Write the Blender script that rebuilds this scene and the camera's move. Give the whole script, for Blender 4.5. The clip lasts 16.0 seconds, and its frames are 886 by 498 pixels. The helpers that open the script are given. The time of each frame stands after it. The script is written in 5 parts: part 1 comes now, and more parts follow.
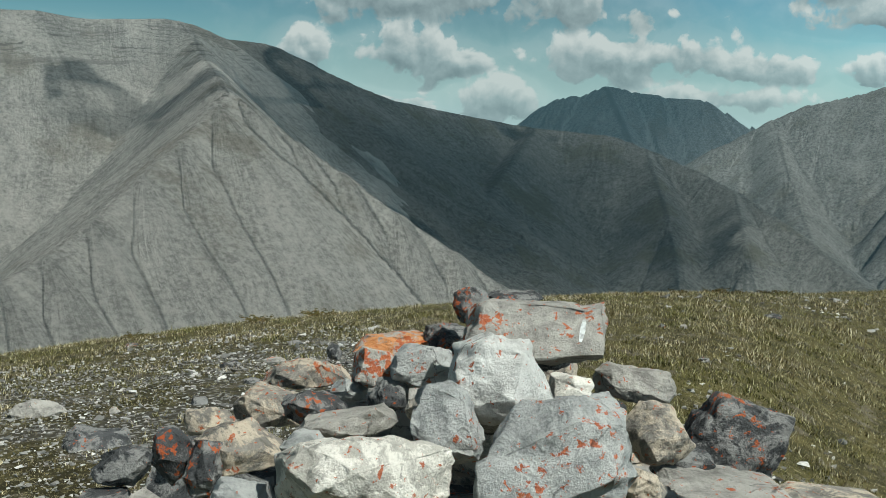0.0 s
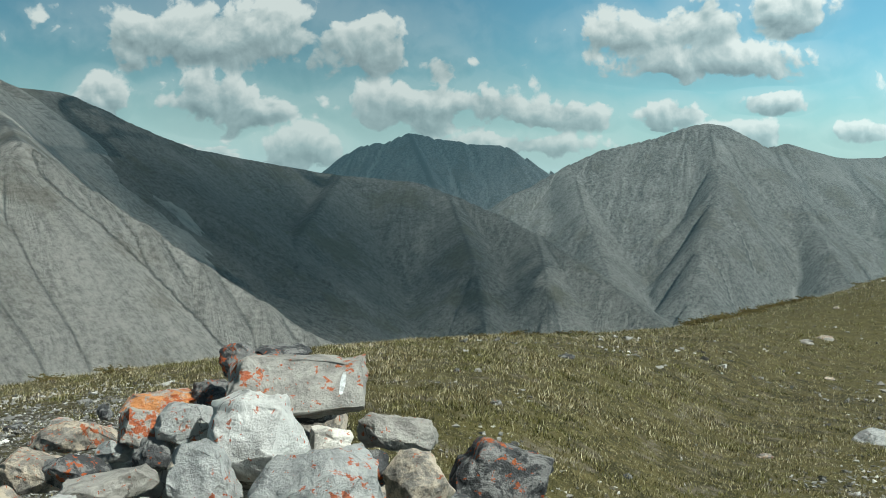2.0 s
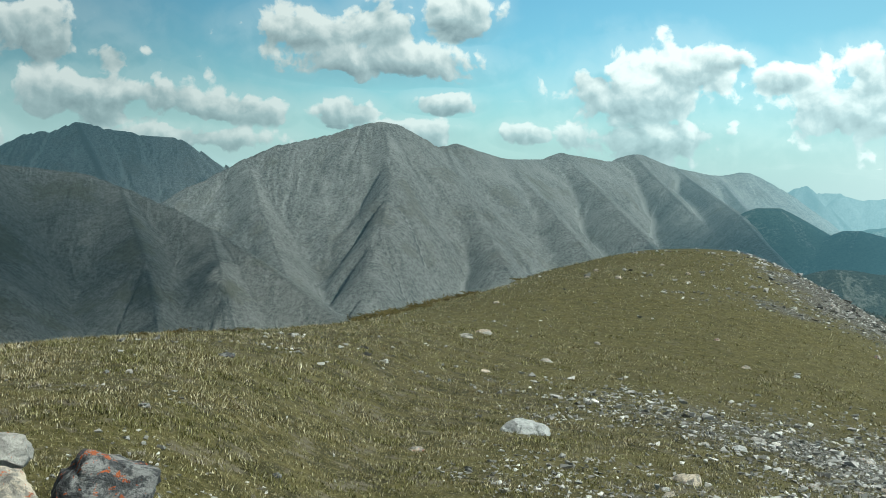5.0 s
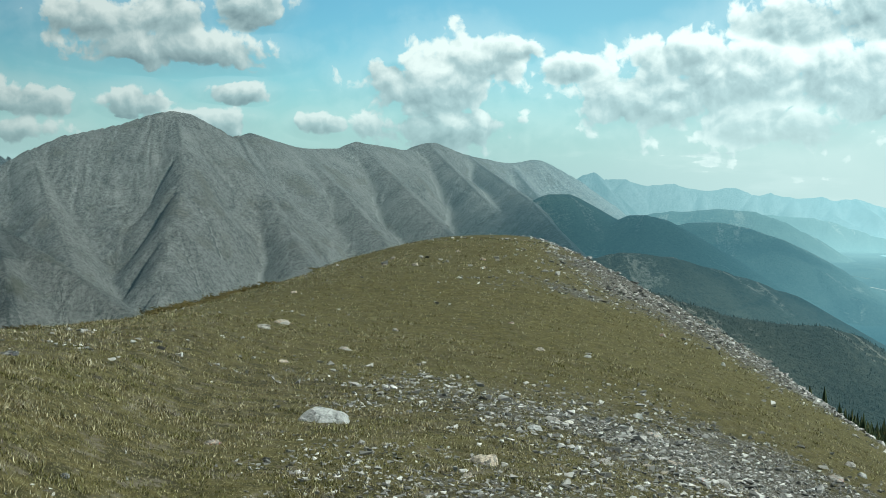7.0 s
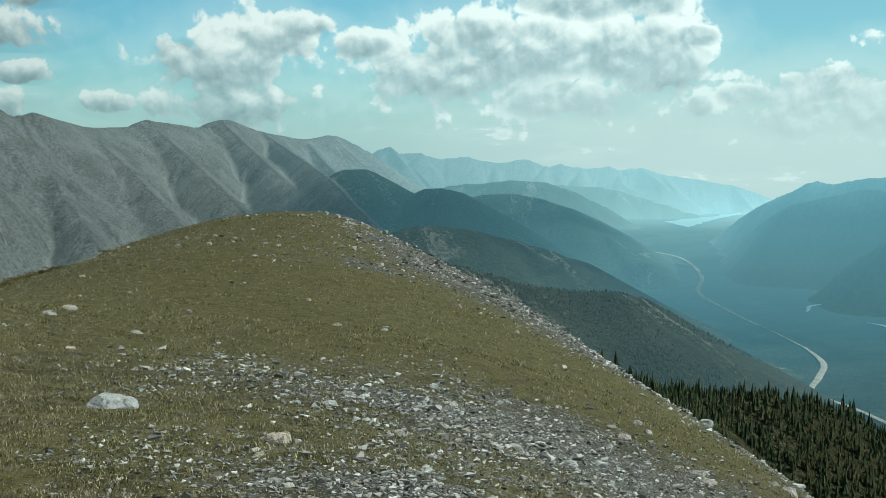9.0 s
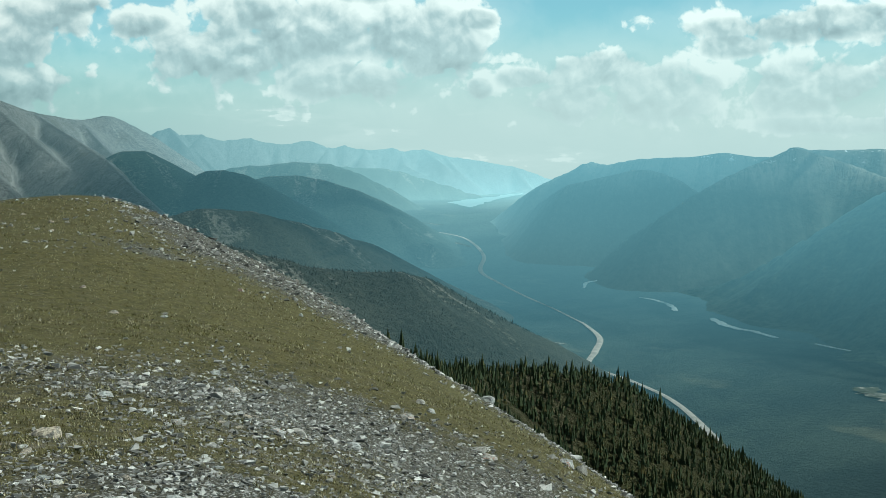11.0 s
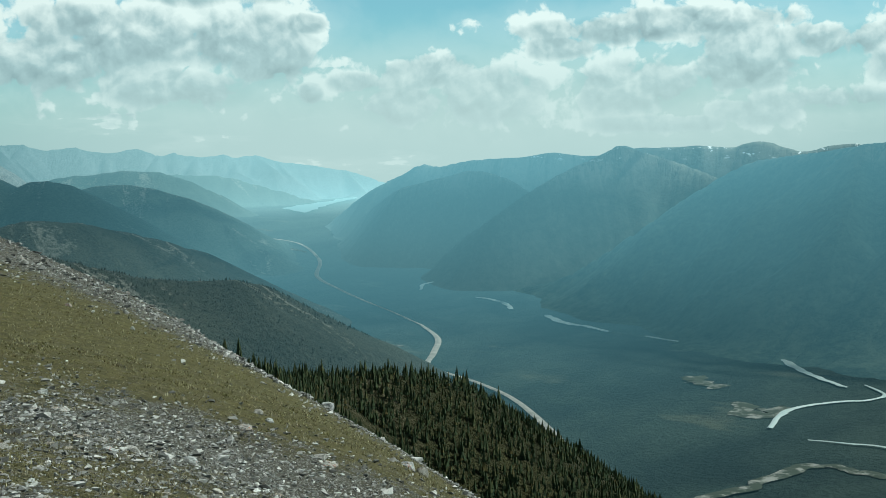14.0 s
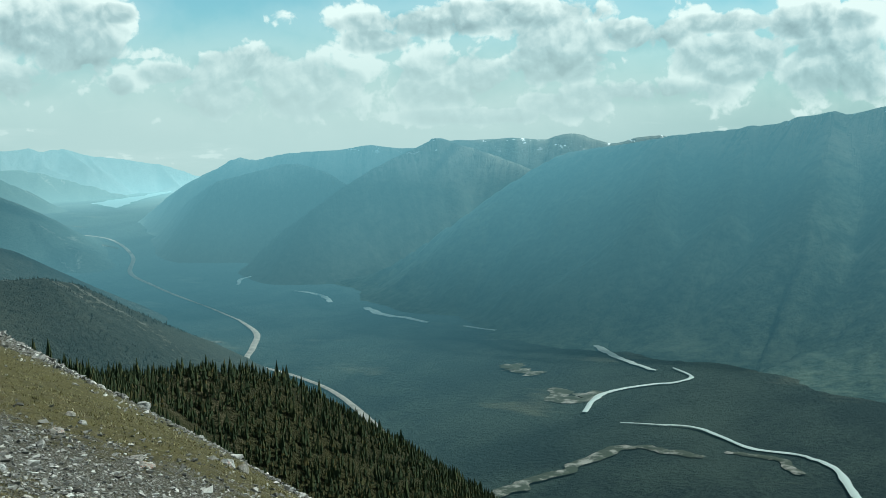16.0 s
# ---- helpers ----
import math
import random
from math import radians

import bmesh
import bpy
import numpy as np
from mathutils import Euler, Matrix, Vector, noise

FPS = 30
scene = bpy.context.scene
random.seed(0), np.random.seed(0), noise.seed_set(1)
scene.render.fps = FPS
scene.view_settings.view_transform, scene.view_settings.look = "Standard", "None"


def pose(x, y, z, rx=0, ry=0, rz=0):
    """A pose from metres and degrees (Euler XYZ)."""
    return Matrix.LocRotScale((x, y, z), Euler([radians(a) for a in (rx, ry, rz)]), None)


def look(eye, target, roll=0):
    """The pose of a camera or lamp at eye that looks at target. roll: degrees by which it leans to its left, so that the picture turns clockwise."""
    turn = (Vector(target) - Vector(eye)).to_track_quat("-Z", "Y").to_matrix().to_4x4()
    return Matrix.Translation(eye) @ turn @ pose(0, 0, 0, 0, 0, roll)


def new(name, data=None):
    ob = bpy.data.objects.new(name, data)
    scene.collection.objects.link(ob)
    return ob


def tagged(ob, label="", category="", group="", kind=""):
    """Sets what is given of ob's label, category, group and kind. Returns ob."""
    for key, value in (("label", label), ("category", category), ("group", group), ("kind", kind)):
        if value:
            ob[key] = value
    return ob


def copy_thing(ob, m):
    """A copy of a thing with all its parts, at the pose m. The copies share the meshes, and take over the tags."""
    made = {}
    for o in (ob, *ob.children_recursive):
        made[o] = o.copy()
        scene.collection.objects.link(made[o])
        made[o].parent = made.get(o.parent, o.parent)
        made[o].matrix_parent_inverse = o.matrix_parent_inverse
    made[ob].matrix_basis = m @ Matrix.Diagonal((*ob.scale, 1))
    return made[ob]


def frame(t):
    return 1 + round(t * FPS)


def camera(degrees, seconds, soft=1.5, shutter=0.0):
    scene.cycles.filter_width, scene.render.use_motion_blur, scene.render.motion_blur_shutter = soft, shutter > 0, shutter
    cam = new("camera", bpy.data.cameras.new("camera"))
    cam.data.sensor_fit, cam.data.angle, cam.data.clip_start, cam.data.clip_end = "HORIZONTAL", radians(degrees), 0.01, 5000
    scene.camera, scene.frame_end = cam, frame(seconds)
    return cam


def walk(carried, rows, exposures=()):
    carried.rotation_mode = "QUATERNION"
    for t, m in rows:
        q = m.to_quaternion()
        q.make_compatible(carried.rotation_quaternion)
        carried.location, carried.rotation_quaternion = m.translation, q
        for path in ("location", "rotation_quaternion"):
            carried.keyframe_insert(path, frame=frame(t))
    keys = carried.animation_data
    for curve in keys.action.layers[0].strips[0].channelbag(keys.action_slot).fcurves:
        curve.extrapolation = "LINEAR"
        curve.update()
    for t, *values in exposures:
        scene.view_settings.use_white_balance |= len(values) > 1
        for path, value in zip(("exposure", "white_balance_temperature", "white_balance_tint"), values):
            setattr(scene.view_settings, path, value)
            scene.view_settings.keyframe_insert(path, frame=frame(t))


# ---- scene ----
cam = camera(39.14, 16.0, soft=0.65)

# The camera turns slowly to the right on the summit, held at eye height.
PATH = [
    (0.0, pose(-0.000, 0.001, 1.600, 84.35, -1.52, 5.20)),
    (0.5, pose(0.020, -0.008, 1.604, 85.14, -1.22, 3.54)),
    (1.0, pose(0.037, -0.018, 1.609, 85.60, -0.75, 1.82)),
    (1.5, pose(0.056, -0.032, 1.616, 86.15, -0.98, 0.12)),
    (2.0, pose(0.091, -0.044, 1.621, 86.68, -0.78, -3.72)),
    (2.5, pose(0.122, -0.045, 1.623, 86.85, -1.19, -6.86)),
    (3.0, pose(0.145, -0.062, 1.625, 86.73, -1.25, -8.94)),
    (3.5, pose(0.179, -0.089, 1.632, 87.12, -0.82, -10.63)),
    (4.0, pose(0.213, -0.103, 1.635, 86.56, -0.82, -12.25)),
    (4.5, pose(0.222, -0.088, 1.652, 86.63, -1.47, -15.38)),
    (7.0, pose(0.258, -0.045, 1.633, 86.58, -1.38, -27.86)),
    (7.5, pose(0.280, -0.050, 1.632, 86.53, -0.91, -30.15)),
    (8.0, pose(0.298, -0.051, 1.632, 86.72, -0.87, -33.02)),
    (8.5, pose(0.311, -0.065, 1.631, 86.67, -0.93, -34.08)),
    (9.0, pose(0.331, -0.090, 1.628, 85.59, -0.28, -37.21)),
    (9.5, pose(0.347, -0.100, 1.630, 85.85, -0.17, -39.43)),
    (10.0, pose(0.361, -0.107, 1.637, 85.61, -0.31, -41.98)),
    (12.5, pose(0.405, -0.126, 1.658, 84.31, -0.09, -50.96)),
    (13.0, pose(0.411, -0.128, 1.660, 84.49, 0.31, -50.67)),
    (13.5, pose(0.415, -0.129, 1.662, 84.80, 0.49, -52.51)),
    (14.0, pose(0.417, -0.130, 1.663, 84.94, 0.77, -54.76)),
    (14.5, pose(0.418, -0.130, 1.663, 85.10, 0.27, -57.17)),
    (15.0, pose(0.418, -0.130, 1.664, 84.96, 0.13, -59.25)),
    (15.5, pose(0.418, -0.130, 1.664, 84.87, 0.51, -61.15)),
    (16.0, pose(0.419, -0.130, 1.664, 84.48, 0.89, -63.14)),
]
walk(cam, PATH, [(0.0, 0.05, 6150, 0), (2.0, 0.18, 6080, -2), (4.5, 0.26, 6000, -4), (7.0, 0.12, 5950, -6), (8.0, -0.01, 5930, -7), (10.0, -0.08, 5900, -8), (12.5, -0.11, 5880, -8), (14.5, -0.18, 5860, -9), (16.0, -0.12, 5850, -9)])

# ---------------------------------------------------------------- light
SUN_AZ, SUN_EL = 136.0, 49.0          # degrees: azimuth clockwise from +y, height


def way(az, el):
    """Unit direction for an azimuth (clockwise from +y) and elevation in degrees."""
    a, e = radians(az), radians(el)
    return Vector((math.sin(a) * math.cos(e), math.cos(a) * math.cos(e), math.sin(e)))


sun = new("sun", bpy.data.lights.new("sun", "SUN"))
sun.data.energy, sun.data.angle, sun.data.color = 5.0, radians(0.6), (1.0, 0.94, 0.86)
sun.matrix_world = look(way(SUN_AZ, SUN_EL) * 900, (0, 0, 0))


class Nodes:
    """Short hand for building a node tree."""

    def __init__(self, tree):
        self.tree = tree
        tree.nodes.clear()

    def add(self, kind):
        return self.tree.nodes.new(kind)

    def link(self, a, b):
        self.tree.links.new(a, b)

    def put(self, socket, value):
        if isinstance(value, bpy.types.NodeSocket):
            self.link(value, socket)
        else:
            socket.default_value = value

    def math(self, op, a, b=0.0, c=0.0, clamp=False):
        n = self.add("ShaderNodeMath")
        n.operation, n.use_clamp = op, clamp
        for s, v in zip(n.inputs, (a, b, c)):
            self.put(s, v)
        return n.outputs[0]

    def vec(self, op, a, b=(0, 0, 0), scale=None):
        n = self.add("ShaderNodeVectorMath")
        n.operation = op
        self.put(n.inputs[0], a)
        self.put(n.inputs[1], b)
        if scale is not None:
            self.put(n.inputs["Scale"], scale)
        return n.outputs["Value"] if op in ("LENGTH", "DOT_PRODUCT", "DISTANCE") else n.outputs[0]

    def noise(self, vector, scale, detail=4.0, rough=0.55, distort=0.0):
        n = self.add("ShaderNodeTexNoise")
        self.put(n.inputs["Vector"], vector)
        for k, v in (("Scale", scale), ("Detail", detail), ("Roughness", rough), ("Distortion", distort)):
            n.inputs[k].default_value = v
        return n.outputs["Fac"]

    def ramp(self, fac, *stops):
        n = self.add("ShaderNodeValToRGB")
        el = n.color_ramp.elements
        while len(el) < len(stops):
            el.new(0.5)
        for e, (p, c) in zip(el, stops):
            e.position = p
            e.color = (*c, 1) if len(c) == 3 else c
        self.put(n.inputs[0], fac)
        return n.outputs["Color"]

    def fade(self, v, a, b, c=0.0, d=1.0):
        n = self.add("ShaderNodeMapRange")
        n.interpolation_type = "SMOOTHSTEP"
        for s, x in zip(n.inputs, (v, a, b, c, d)):
            self.put(s, x)
        return n.outputs[0]

    def mix(self, fac, a, b, blend="MIX"):
        n = self.add("ShaderNodeMix")
        n.data_type, n.blend_type = "RGBA", blend
        self.put(n.inputs[0], fac)
        for s, v in ((n.inputs[6], a), (n.inputs[7], b)):
            self.put(s, (*v, 1) if isinstance(v, tuple) and len(v) == 3 else v)
        return n.outputs[2]


# sky: blue Nishita air with cumulus clouds, sunlit tops and grey bases
world = bpy.data.worlds.new("sky")
scene.world = world
world.use_nodes = True
W = Nodes(world.node_tree)
air = W.add("ShaderNodeTexSky")
air.sky_type, air.sun_disc, air.sun_elevation, air.sun_rotation = "NISHITA", False, radians(SUN_EL), radians(SUN_AZ)
air.altitude, air.air_density, air.dust_density, air.ozone_density = 1900, 1.0, 2.2, 1.4
dirn = W.add("ShaderNodeTexCoord").outputs["Generated"]


dz = W.add("ShaderNodeSeparateXYZ")
W.link(dirn, dz.inputs[0])
turn_deg = W.math("MULTIPLY", W.math("ARCTAN2", dz.outputs["X"], dz.outputs["Y"]), 57.2958)
rise_deg = W.math("MULTIPLY", W.math("ARCSINE", dz.outputs["Z"]), 57.2958)
flat = W.add("ShaderNodeCombineXYZ")
W.link(turn_deg, flat.inputs[0])
W.link(rise_deg, flat.inputs[1])
dome = flat.outputs[0]                # azimuth and elevation in degrees


def billows(at):
    """Cauliflower relief of the clouds: rounded heads on heads, in degrees of azimuth and elevation."""
    soft = W.add("ShaderNodeTexNoise")
    W.link(at, soft.inputs["Vector"])
    soft.inputs["Scale"].default_value, soft.inputs["Detail"].default_value = 0.55, 4.0
    at = W.vec("ADD", at, W.vec("SCALE", W.vec("SUBTRACT", soft.outputs["Color"], (0.5, 0.5, 0.5)), scale=1.5))
    total = W.math("MULTIPLY", W.math("SUBTRACT", W.noise(at, 0.30, 7.0, 0.58), 0.5), 1.5)
    for scale, share in ((0.62, 0.42), (1.5, 0.24), (3.6, 0.07)):
        cell = W.add("ShaderNodeTexVoronoi")
        cell.feature = "SMOOTH_F1"
        W.link(at, cell.inputs["Vector"])
        cell.inputs["Scale"].default_value = scale
        cell.inputs["Smoothness"].default_value = 0.35
        total = W.math("ADD", total, W.math("MULTIPLY", W.math("SUBTRACT", 0.45, cell.outputs["Distance"]), share))
    return total


# azimuth, elevation, half width, half height in degrees
NORTH_HEAPS = [
    (-11.7, 3.32, 1.17, 1.09), (-6.6, 3.3, 2.73, 1.25), (-4.6, 6.11, 7.02, 1.82), (-9.7, 6.12, 2.08, 1.17), (0.6, 5.93, 1.82, 1.56), (3.5, 5.15, 1.25, 1.2), (2.7, 3.17, 4.29, 1.35),
    (5.7, 3.19, 1.82, 1.04), (8.8, 2.82, 2.34, 0.83), (-2.7, 1.36, 1.95, 0.99), (7.0, 1.47, 3.64, 0.78), (12.0, 6.31, 2.73, 1.17), (15.3, 6.97, 1.82, 1.56), (18.9, 7.47, 1.56, 1.17),
    (15.6, 5.25, 4.94, 0.88), (14.0, 3.01, 1.51, 0.73), (18.3, 3.51, 1.56, 0.52), (17.2, 2.15, 2.34, 0.57), (22.2, 2.19, 1.35, 0.57), (-7.3, 3.8, 1.25, 0.99), (-4.7, 2.9, 1.69, 0.73),
]
MIDDLE_HEAPS = [
    (26.8, 3.7, 3.25, 2.21), (24.9, 4.7, 0.99, 0.94), (29.1, 5.38, 2.08, 1.3), (25.3, 4.67, 1.17, 0.78), (27.7, 3.84, 2.6, 1.61), (30.7, 5.74, 1.69, 0.57), (28.2, 2.18, 4.94, 1.09),
    (33.6, 4.85, 1.56, 0.73), (38.7, 5.28, 3.12, 1.25), (37.9, 3.65, 4.94, 1.82), (41.6, 4.8, 2.34, 1.56), (43.6, 7.0, 3.9, 1.25), (46.2, 7.33, 2.08, 1.56), (45.2, 4.32, 3.12, 1.56),
    (43.4, 2.34, 4.16, 1.04), (46.0, 4.5, 3.64, 1.87), (48.7, 2.17, 0.78, 0.68), (44.3, 2.1, 3.12, 1.04), (53.6, 3.06, 3.12, 1.25), (52.7, 1.59, 3.38, 1.17),
]
EAST_HEAPS = [
    (48.5, 5.23, 1.56, 0.62), (46.8, 3.72, 2.73, 1.87), (48.8, 2.2, 0.68, 0.62), (51.1, 2.59, 2.08, 0.68), (54.7, 3.23, 2.6, 0.94), (56.8, 2.08, 3.12, 1.72), (60.3, 4.07, 2.08, 0.78),
    (64.0, 2.3, 4.16, 1.87), (62.2, 4.79, 4.68, 0.94), (68.3, 3.95, 2.86, 1.61), (68.8, 1.04, 3.12, 0.88), (62.8, 2.26, 3.12, 1.51), (66.2, 5.11, 6.76, 0.83), (68.2, 2.93, 3.9, 1.51),
    (71.8, 4.1, 3.12, 1.14), (71.5, 1.47, 4.94, 0.83), (76.2, 2.98, 3.38, 1.46), (76.0, 4.47, 2.86, 0.68), (80.5, 2.61, 3.12, 1.82), (79.6, 4.34, 2.86, 1.04), (64.8, 0.56, 4.16, 0.57),
]
heaps, pull, weigh = -0.9, 0.0, 0.001
for haz, hel, hw, hh in NORTH_HEAPS + MIDDLE_HEAPS + EAST_HEAPS:
    fit = W.add("ShaderNodeVectorMath")
    fit.operation = "MULTIPLY_ADD"
    W.link(dome, fit.inputs[0])
    fit.inputs[1].default_value = (0.8 / hw, 0.8 / hh, 0)
    fit.inputs[2].default_value = (-0.8 * haz / hw, -0.8 * hel / hh, 0)
    off = fit.outputs[0]
    inside = W.math("SUBTRACT", 1.0, W.vec("LENGTH", off))
    heaps = W.math("MAXIMUM", heaps, inside)
    # height within the heap, from its base to its top
    share = W.math("POWER", W.math("MAXIMUM", W.math("ADD", inside, 0.2), 0.0), 2.5)
    pull = W.math("MULTIPLY_ADD", share, W.math("MULTIPLY_ADD", rise_deg, 0.8 / hh, -0.8 * hel / hh), pull)
    weigh = W.math("ADD", weigh, share)
rise = W.math("DIVIDE", pull, weigh)
# away from the great heaps the sky is scattered with cumulus as well
cover = W.math("MAXIMUM", heaps, W.fade(rise_deg, 11, 30, -0.9, -0.15))
cover = W.math("MAXIMUM", cover, W.fade(W.vec("DOT_PRODUCT", dirn, tuple(way(25, 0))), 0.5, -0.2, -0.9, -0.2))
# low rows of small clouds far off above the horizon
rows_of = W.noise(W.vec("MULTIPLY", dome, (0.13, 0.70, 0)), 1.0, 4.0, 0.6)
cover = W.math("MAXIMUM", cover, W.math("MINIMUM", W.fade(rows_of, 0.42, 0.66, -0.9, 0.30), W.fade(rise_deg, 5.5, 3.0, -0.9, 0.3)))
bump = billows(dome)
here = W.math("ADD", W.math("MULTIPLY", cover, 0.80), W.math("MULTIPLY", bump, 1.3))
slope = W.math("SUBTRACT", bump, billows(W.vec("ADD", dome, (0.18, 0.42, 0))))
thick = W.math("MAXIMUM", W.fade(here, 0.04, 0.27), W.fade(W.math("ADD", cover, W.math("MULTIPLY", bump, 0.6)), -0.6, 0.3, 0.0, 0.22))
toward_sun = W.fade(turn_deg, 18, 50)
deep = W.math("MULTIPLY", W.fade(W.math("ADD", cover, W.math("MULTIPLY", bump, 0.45)), 0.05, 0.62), W.fade(toward_sun, 0.0, 1.0, 0.22, 0.54))
lit = W.math("ADD", W.math("MULTIPLY", slope, 0.90), W.math("ADD", W.fade(toward_sun, 0.0, 1.0, 0.70, 0.98), W.math("MULTIPLY", rise, W.fade(toward_sun, 0.0, 1.0, 0.58, 0.32))))
lit = W.math("SUBTRACT", lit, deep, clamp=True)
cloud_light = W.ramp(lit, (0.08, (0.30, 0.39, 0.42)), (0.42, (0.52, 0.63, 0.65)), (0.80, (1.0, 1.02, 0.99)))
cloud_light = W.vec("SCALE", cloud_light, scale=W.fade(W.vec("DOT_PRODUCT", dirn, tuple(way(64, 5))), 0.5, 1.0, 0.74, 1.30))
hazy = W.fade(dz.outputs["Z"], 0.10, -0.01)
glowing = W.fade(W.vec("DOT_PRODUCT", dirn, tuple(way(56, 2))), 0.9, 1.0)
blue = W.vec("MULTIPLY", air.outputs[0], (0.072, 0.108, 0.104))
blue = W.vec("SCALE", blue, scale=W.math("MULTIPLY", W.fade(W.vec("DOT_PRODUCT", dirn, tuple(way(60, 10))), 0.45, 0.98, 0.56, 1.62), W.fade(dz.outputs["Z"], 0.15, 0.8, 1.0, 0.3)))
blue = W.mix(W.fade(W.vec("DOT_PRODUCT", dirn, tuple(way(62, 8))), 0.75, 1.0, 0.0, 0.38), blue, (0.46, 0.68, 0.70))
blue = W.mix(W.math("MULTIPLY", hazy, 0.85), blue, (0.58, 0.75, 0.76))
sky = W.mix(W.math("MULTIPLY", thick, W.math("SUBTRACT", 1.0, W.math("MULTIPLY", hazy, 0.3))), blue, cloud_light)
sky = W.mix(W.math("MULTIPLY", W.math("MULTIPLY", glowing, W.fade(dz.outputs["Z"], 0.10, 0.0)), 0.65), sky, (0.90, 1.02, 1.0))
bg = W.add("ShaderNodeBackground")
W.link(sky, bg.inputs[0])
bg.inputs[1].default_value = 0.79
W.link(bg.outputs[0], W.add("ShaderNodeOutputWorld").inputs[0])


# ---------------------------------------------------------------- helpers
def hash2(ix, iy, seed):
    h = (ix.astype(np.int64) * 374761393 + iy.astype(np.int64) * 668265263 + seed * 974634777) & 0xFFFFFFFF
    h = ((h ^ (h >> 13)) * 1274126177) & 0xFFFFFFFF
    return ((h ^ (h >> 16)) & 0xFFFF) / 65535.0


def vnoise(x, y, seed=0):
    ix, iy = np.floor(x), np.floor(y)
    fx, fy = x - ix, y - iy
    fx, fy = fx * fx * (3 - 2 * fx), fy * fy * (3 - 2 * fy)
    a, b = hash2(ix, iy, seed), hash2(ix + 1, iy, seed)
    c, d = hash2(ix, iy + 1, seed), hash2(ix + 1, iy + 1, seed)
    return (a * (1 - fx) + b * fx) * (1 - fy) + (c * (1 - fx) + d * fx) * fy


def fbm(x, y, octaves=4, seed=0, gain=0.5):
    """Fractal noise, about -1 to 1."""
    total, amp, norm = 0.0, 1.0, 0.0
    for o in range(octaves):
        total = total + amp * (2 * vnoise(x * 2.03**o + 17.3 * o, y * 2.03**o - 9.1 * o, seed + o) - 1)
        norm += amp
        amp *= gain
    return total / norm


def ridged(x, y, octaves=3, seed=0):
    total, amp, norm = 0.0, 1.0, 0.0
    for o in range(octaves):
        total = total + amp * np.abs(2 * vnoise(x * 2.1**o, y * 2.1**o, seed + o) - 1)
        norm += amp
        amp *= 0.55
    return total / norm


def polar(az, dist):
    return dist * np.sin(np.radians(az)), dist * np.cos(np.radians(az))


def crest(*nodes):
    """Crest line from nodes of azimuth, elevation and distance seen from the summit, as x, y, z."""
    return np.array([(*polar(a, d), 1.6 + d * math.tan(radians(e))) for a, e, d in nodes])


def jagged(nodes, amp, step=0.3, seed=0):
    """A crest line whose skyline is broken into small teeth between its nodes; amp in degrees."""
    a = np.array(nodes, float)
    az = np.arange(a[0, 0], a[-1, 0], step)
    el = np.interp(az, a[:, 0], a[:, 1]) + amp * fbm(az * 2.3, az * 0 + seed, 4, seed + 200, 0.6)
    return crest(*zip(az, el, np.interp(az, a[:, 0], a[:, 2])))


def roof(x, y, line, slope, reach, seed, gully=0.10, run=0.02, blunt=30.0, fine=0.0):
    """Height of slopes that fall from a crest line, cut by gullies; also the coordinate across the gullies and the distance from the crest."""
    best = np.full(x.shape, -1e9)
    along, dist = np.zeros(x.shape), np.zeros(x.shape)
    s0 = 0.0
    if len(line) == 1:
        line = np.vstack([line, line + [0.01, 0, 0]])
    bend = 14 * fbm(x / 160, y / 160, 3, seed + 60)
    for p, q in zip(line[:-1], line[1:]):
        d = q - p
        n = math.hypot(d[0], d[1])
        t = np.clip(((x - p[0]) * d[0] + (y - p[1]) * d[1]) / n**2, 0, 1)
        ox, oy = x - p[0] - t * d[0], y - p[1] - t * d[1]
        r = np.hypot(ox, oy)
        c = p[2] + t * d[2]
        z = c - slope * (np.hypot(r, blunt) - blunt)
        pick = z > best
        best = np.where(pick, z, best)
        dist = np.where(pick, r, dist)
        along = np.where(pick, s0 + t * n + reach * np.arctan2(oy, ox), along)
        s0 += n
    u = (along + bend) / reach + 0.35 * fbm(along / (reach * 2.2), dist / (reach * 1.5), 3, seed + 40)
    cut = np.sqrt(ridged(u * 0.75, dist / (reach * 5), 3, seed) ** 2 + 0.06)
    depth = reach * 2.5 * (1 - np.exp(-dist / (reach * 2.5)))
    best = best - gully * depth * (1.0 - cut) * 1.6
    if fine:
        # narrow runnels between the gullies, branching towards the crest
        runnel = ridged(u * 3.1 + 0.5 * fbm(x / 90, y / 90, 3, seed + 33), dist / (reach * 2.2), 3, seed + 31)
        best = best - fine * reach * (1 - np.exp(-dist / (reach * 0.6))) * (1 - np.sqrt(runnel**2 + 0.01))
    best = best + run * np.minimum(dist + 12, 260) * (fbm(x / 70, y / 70, 4, seed + 9) + 0.6 * (ridged(x / 45, y / 45, 3, seed + 19) - 0.5))
    return best, u, dist


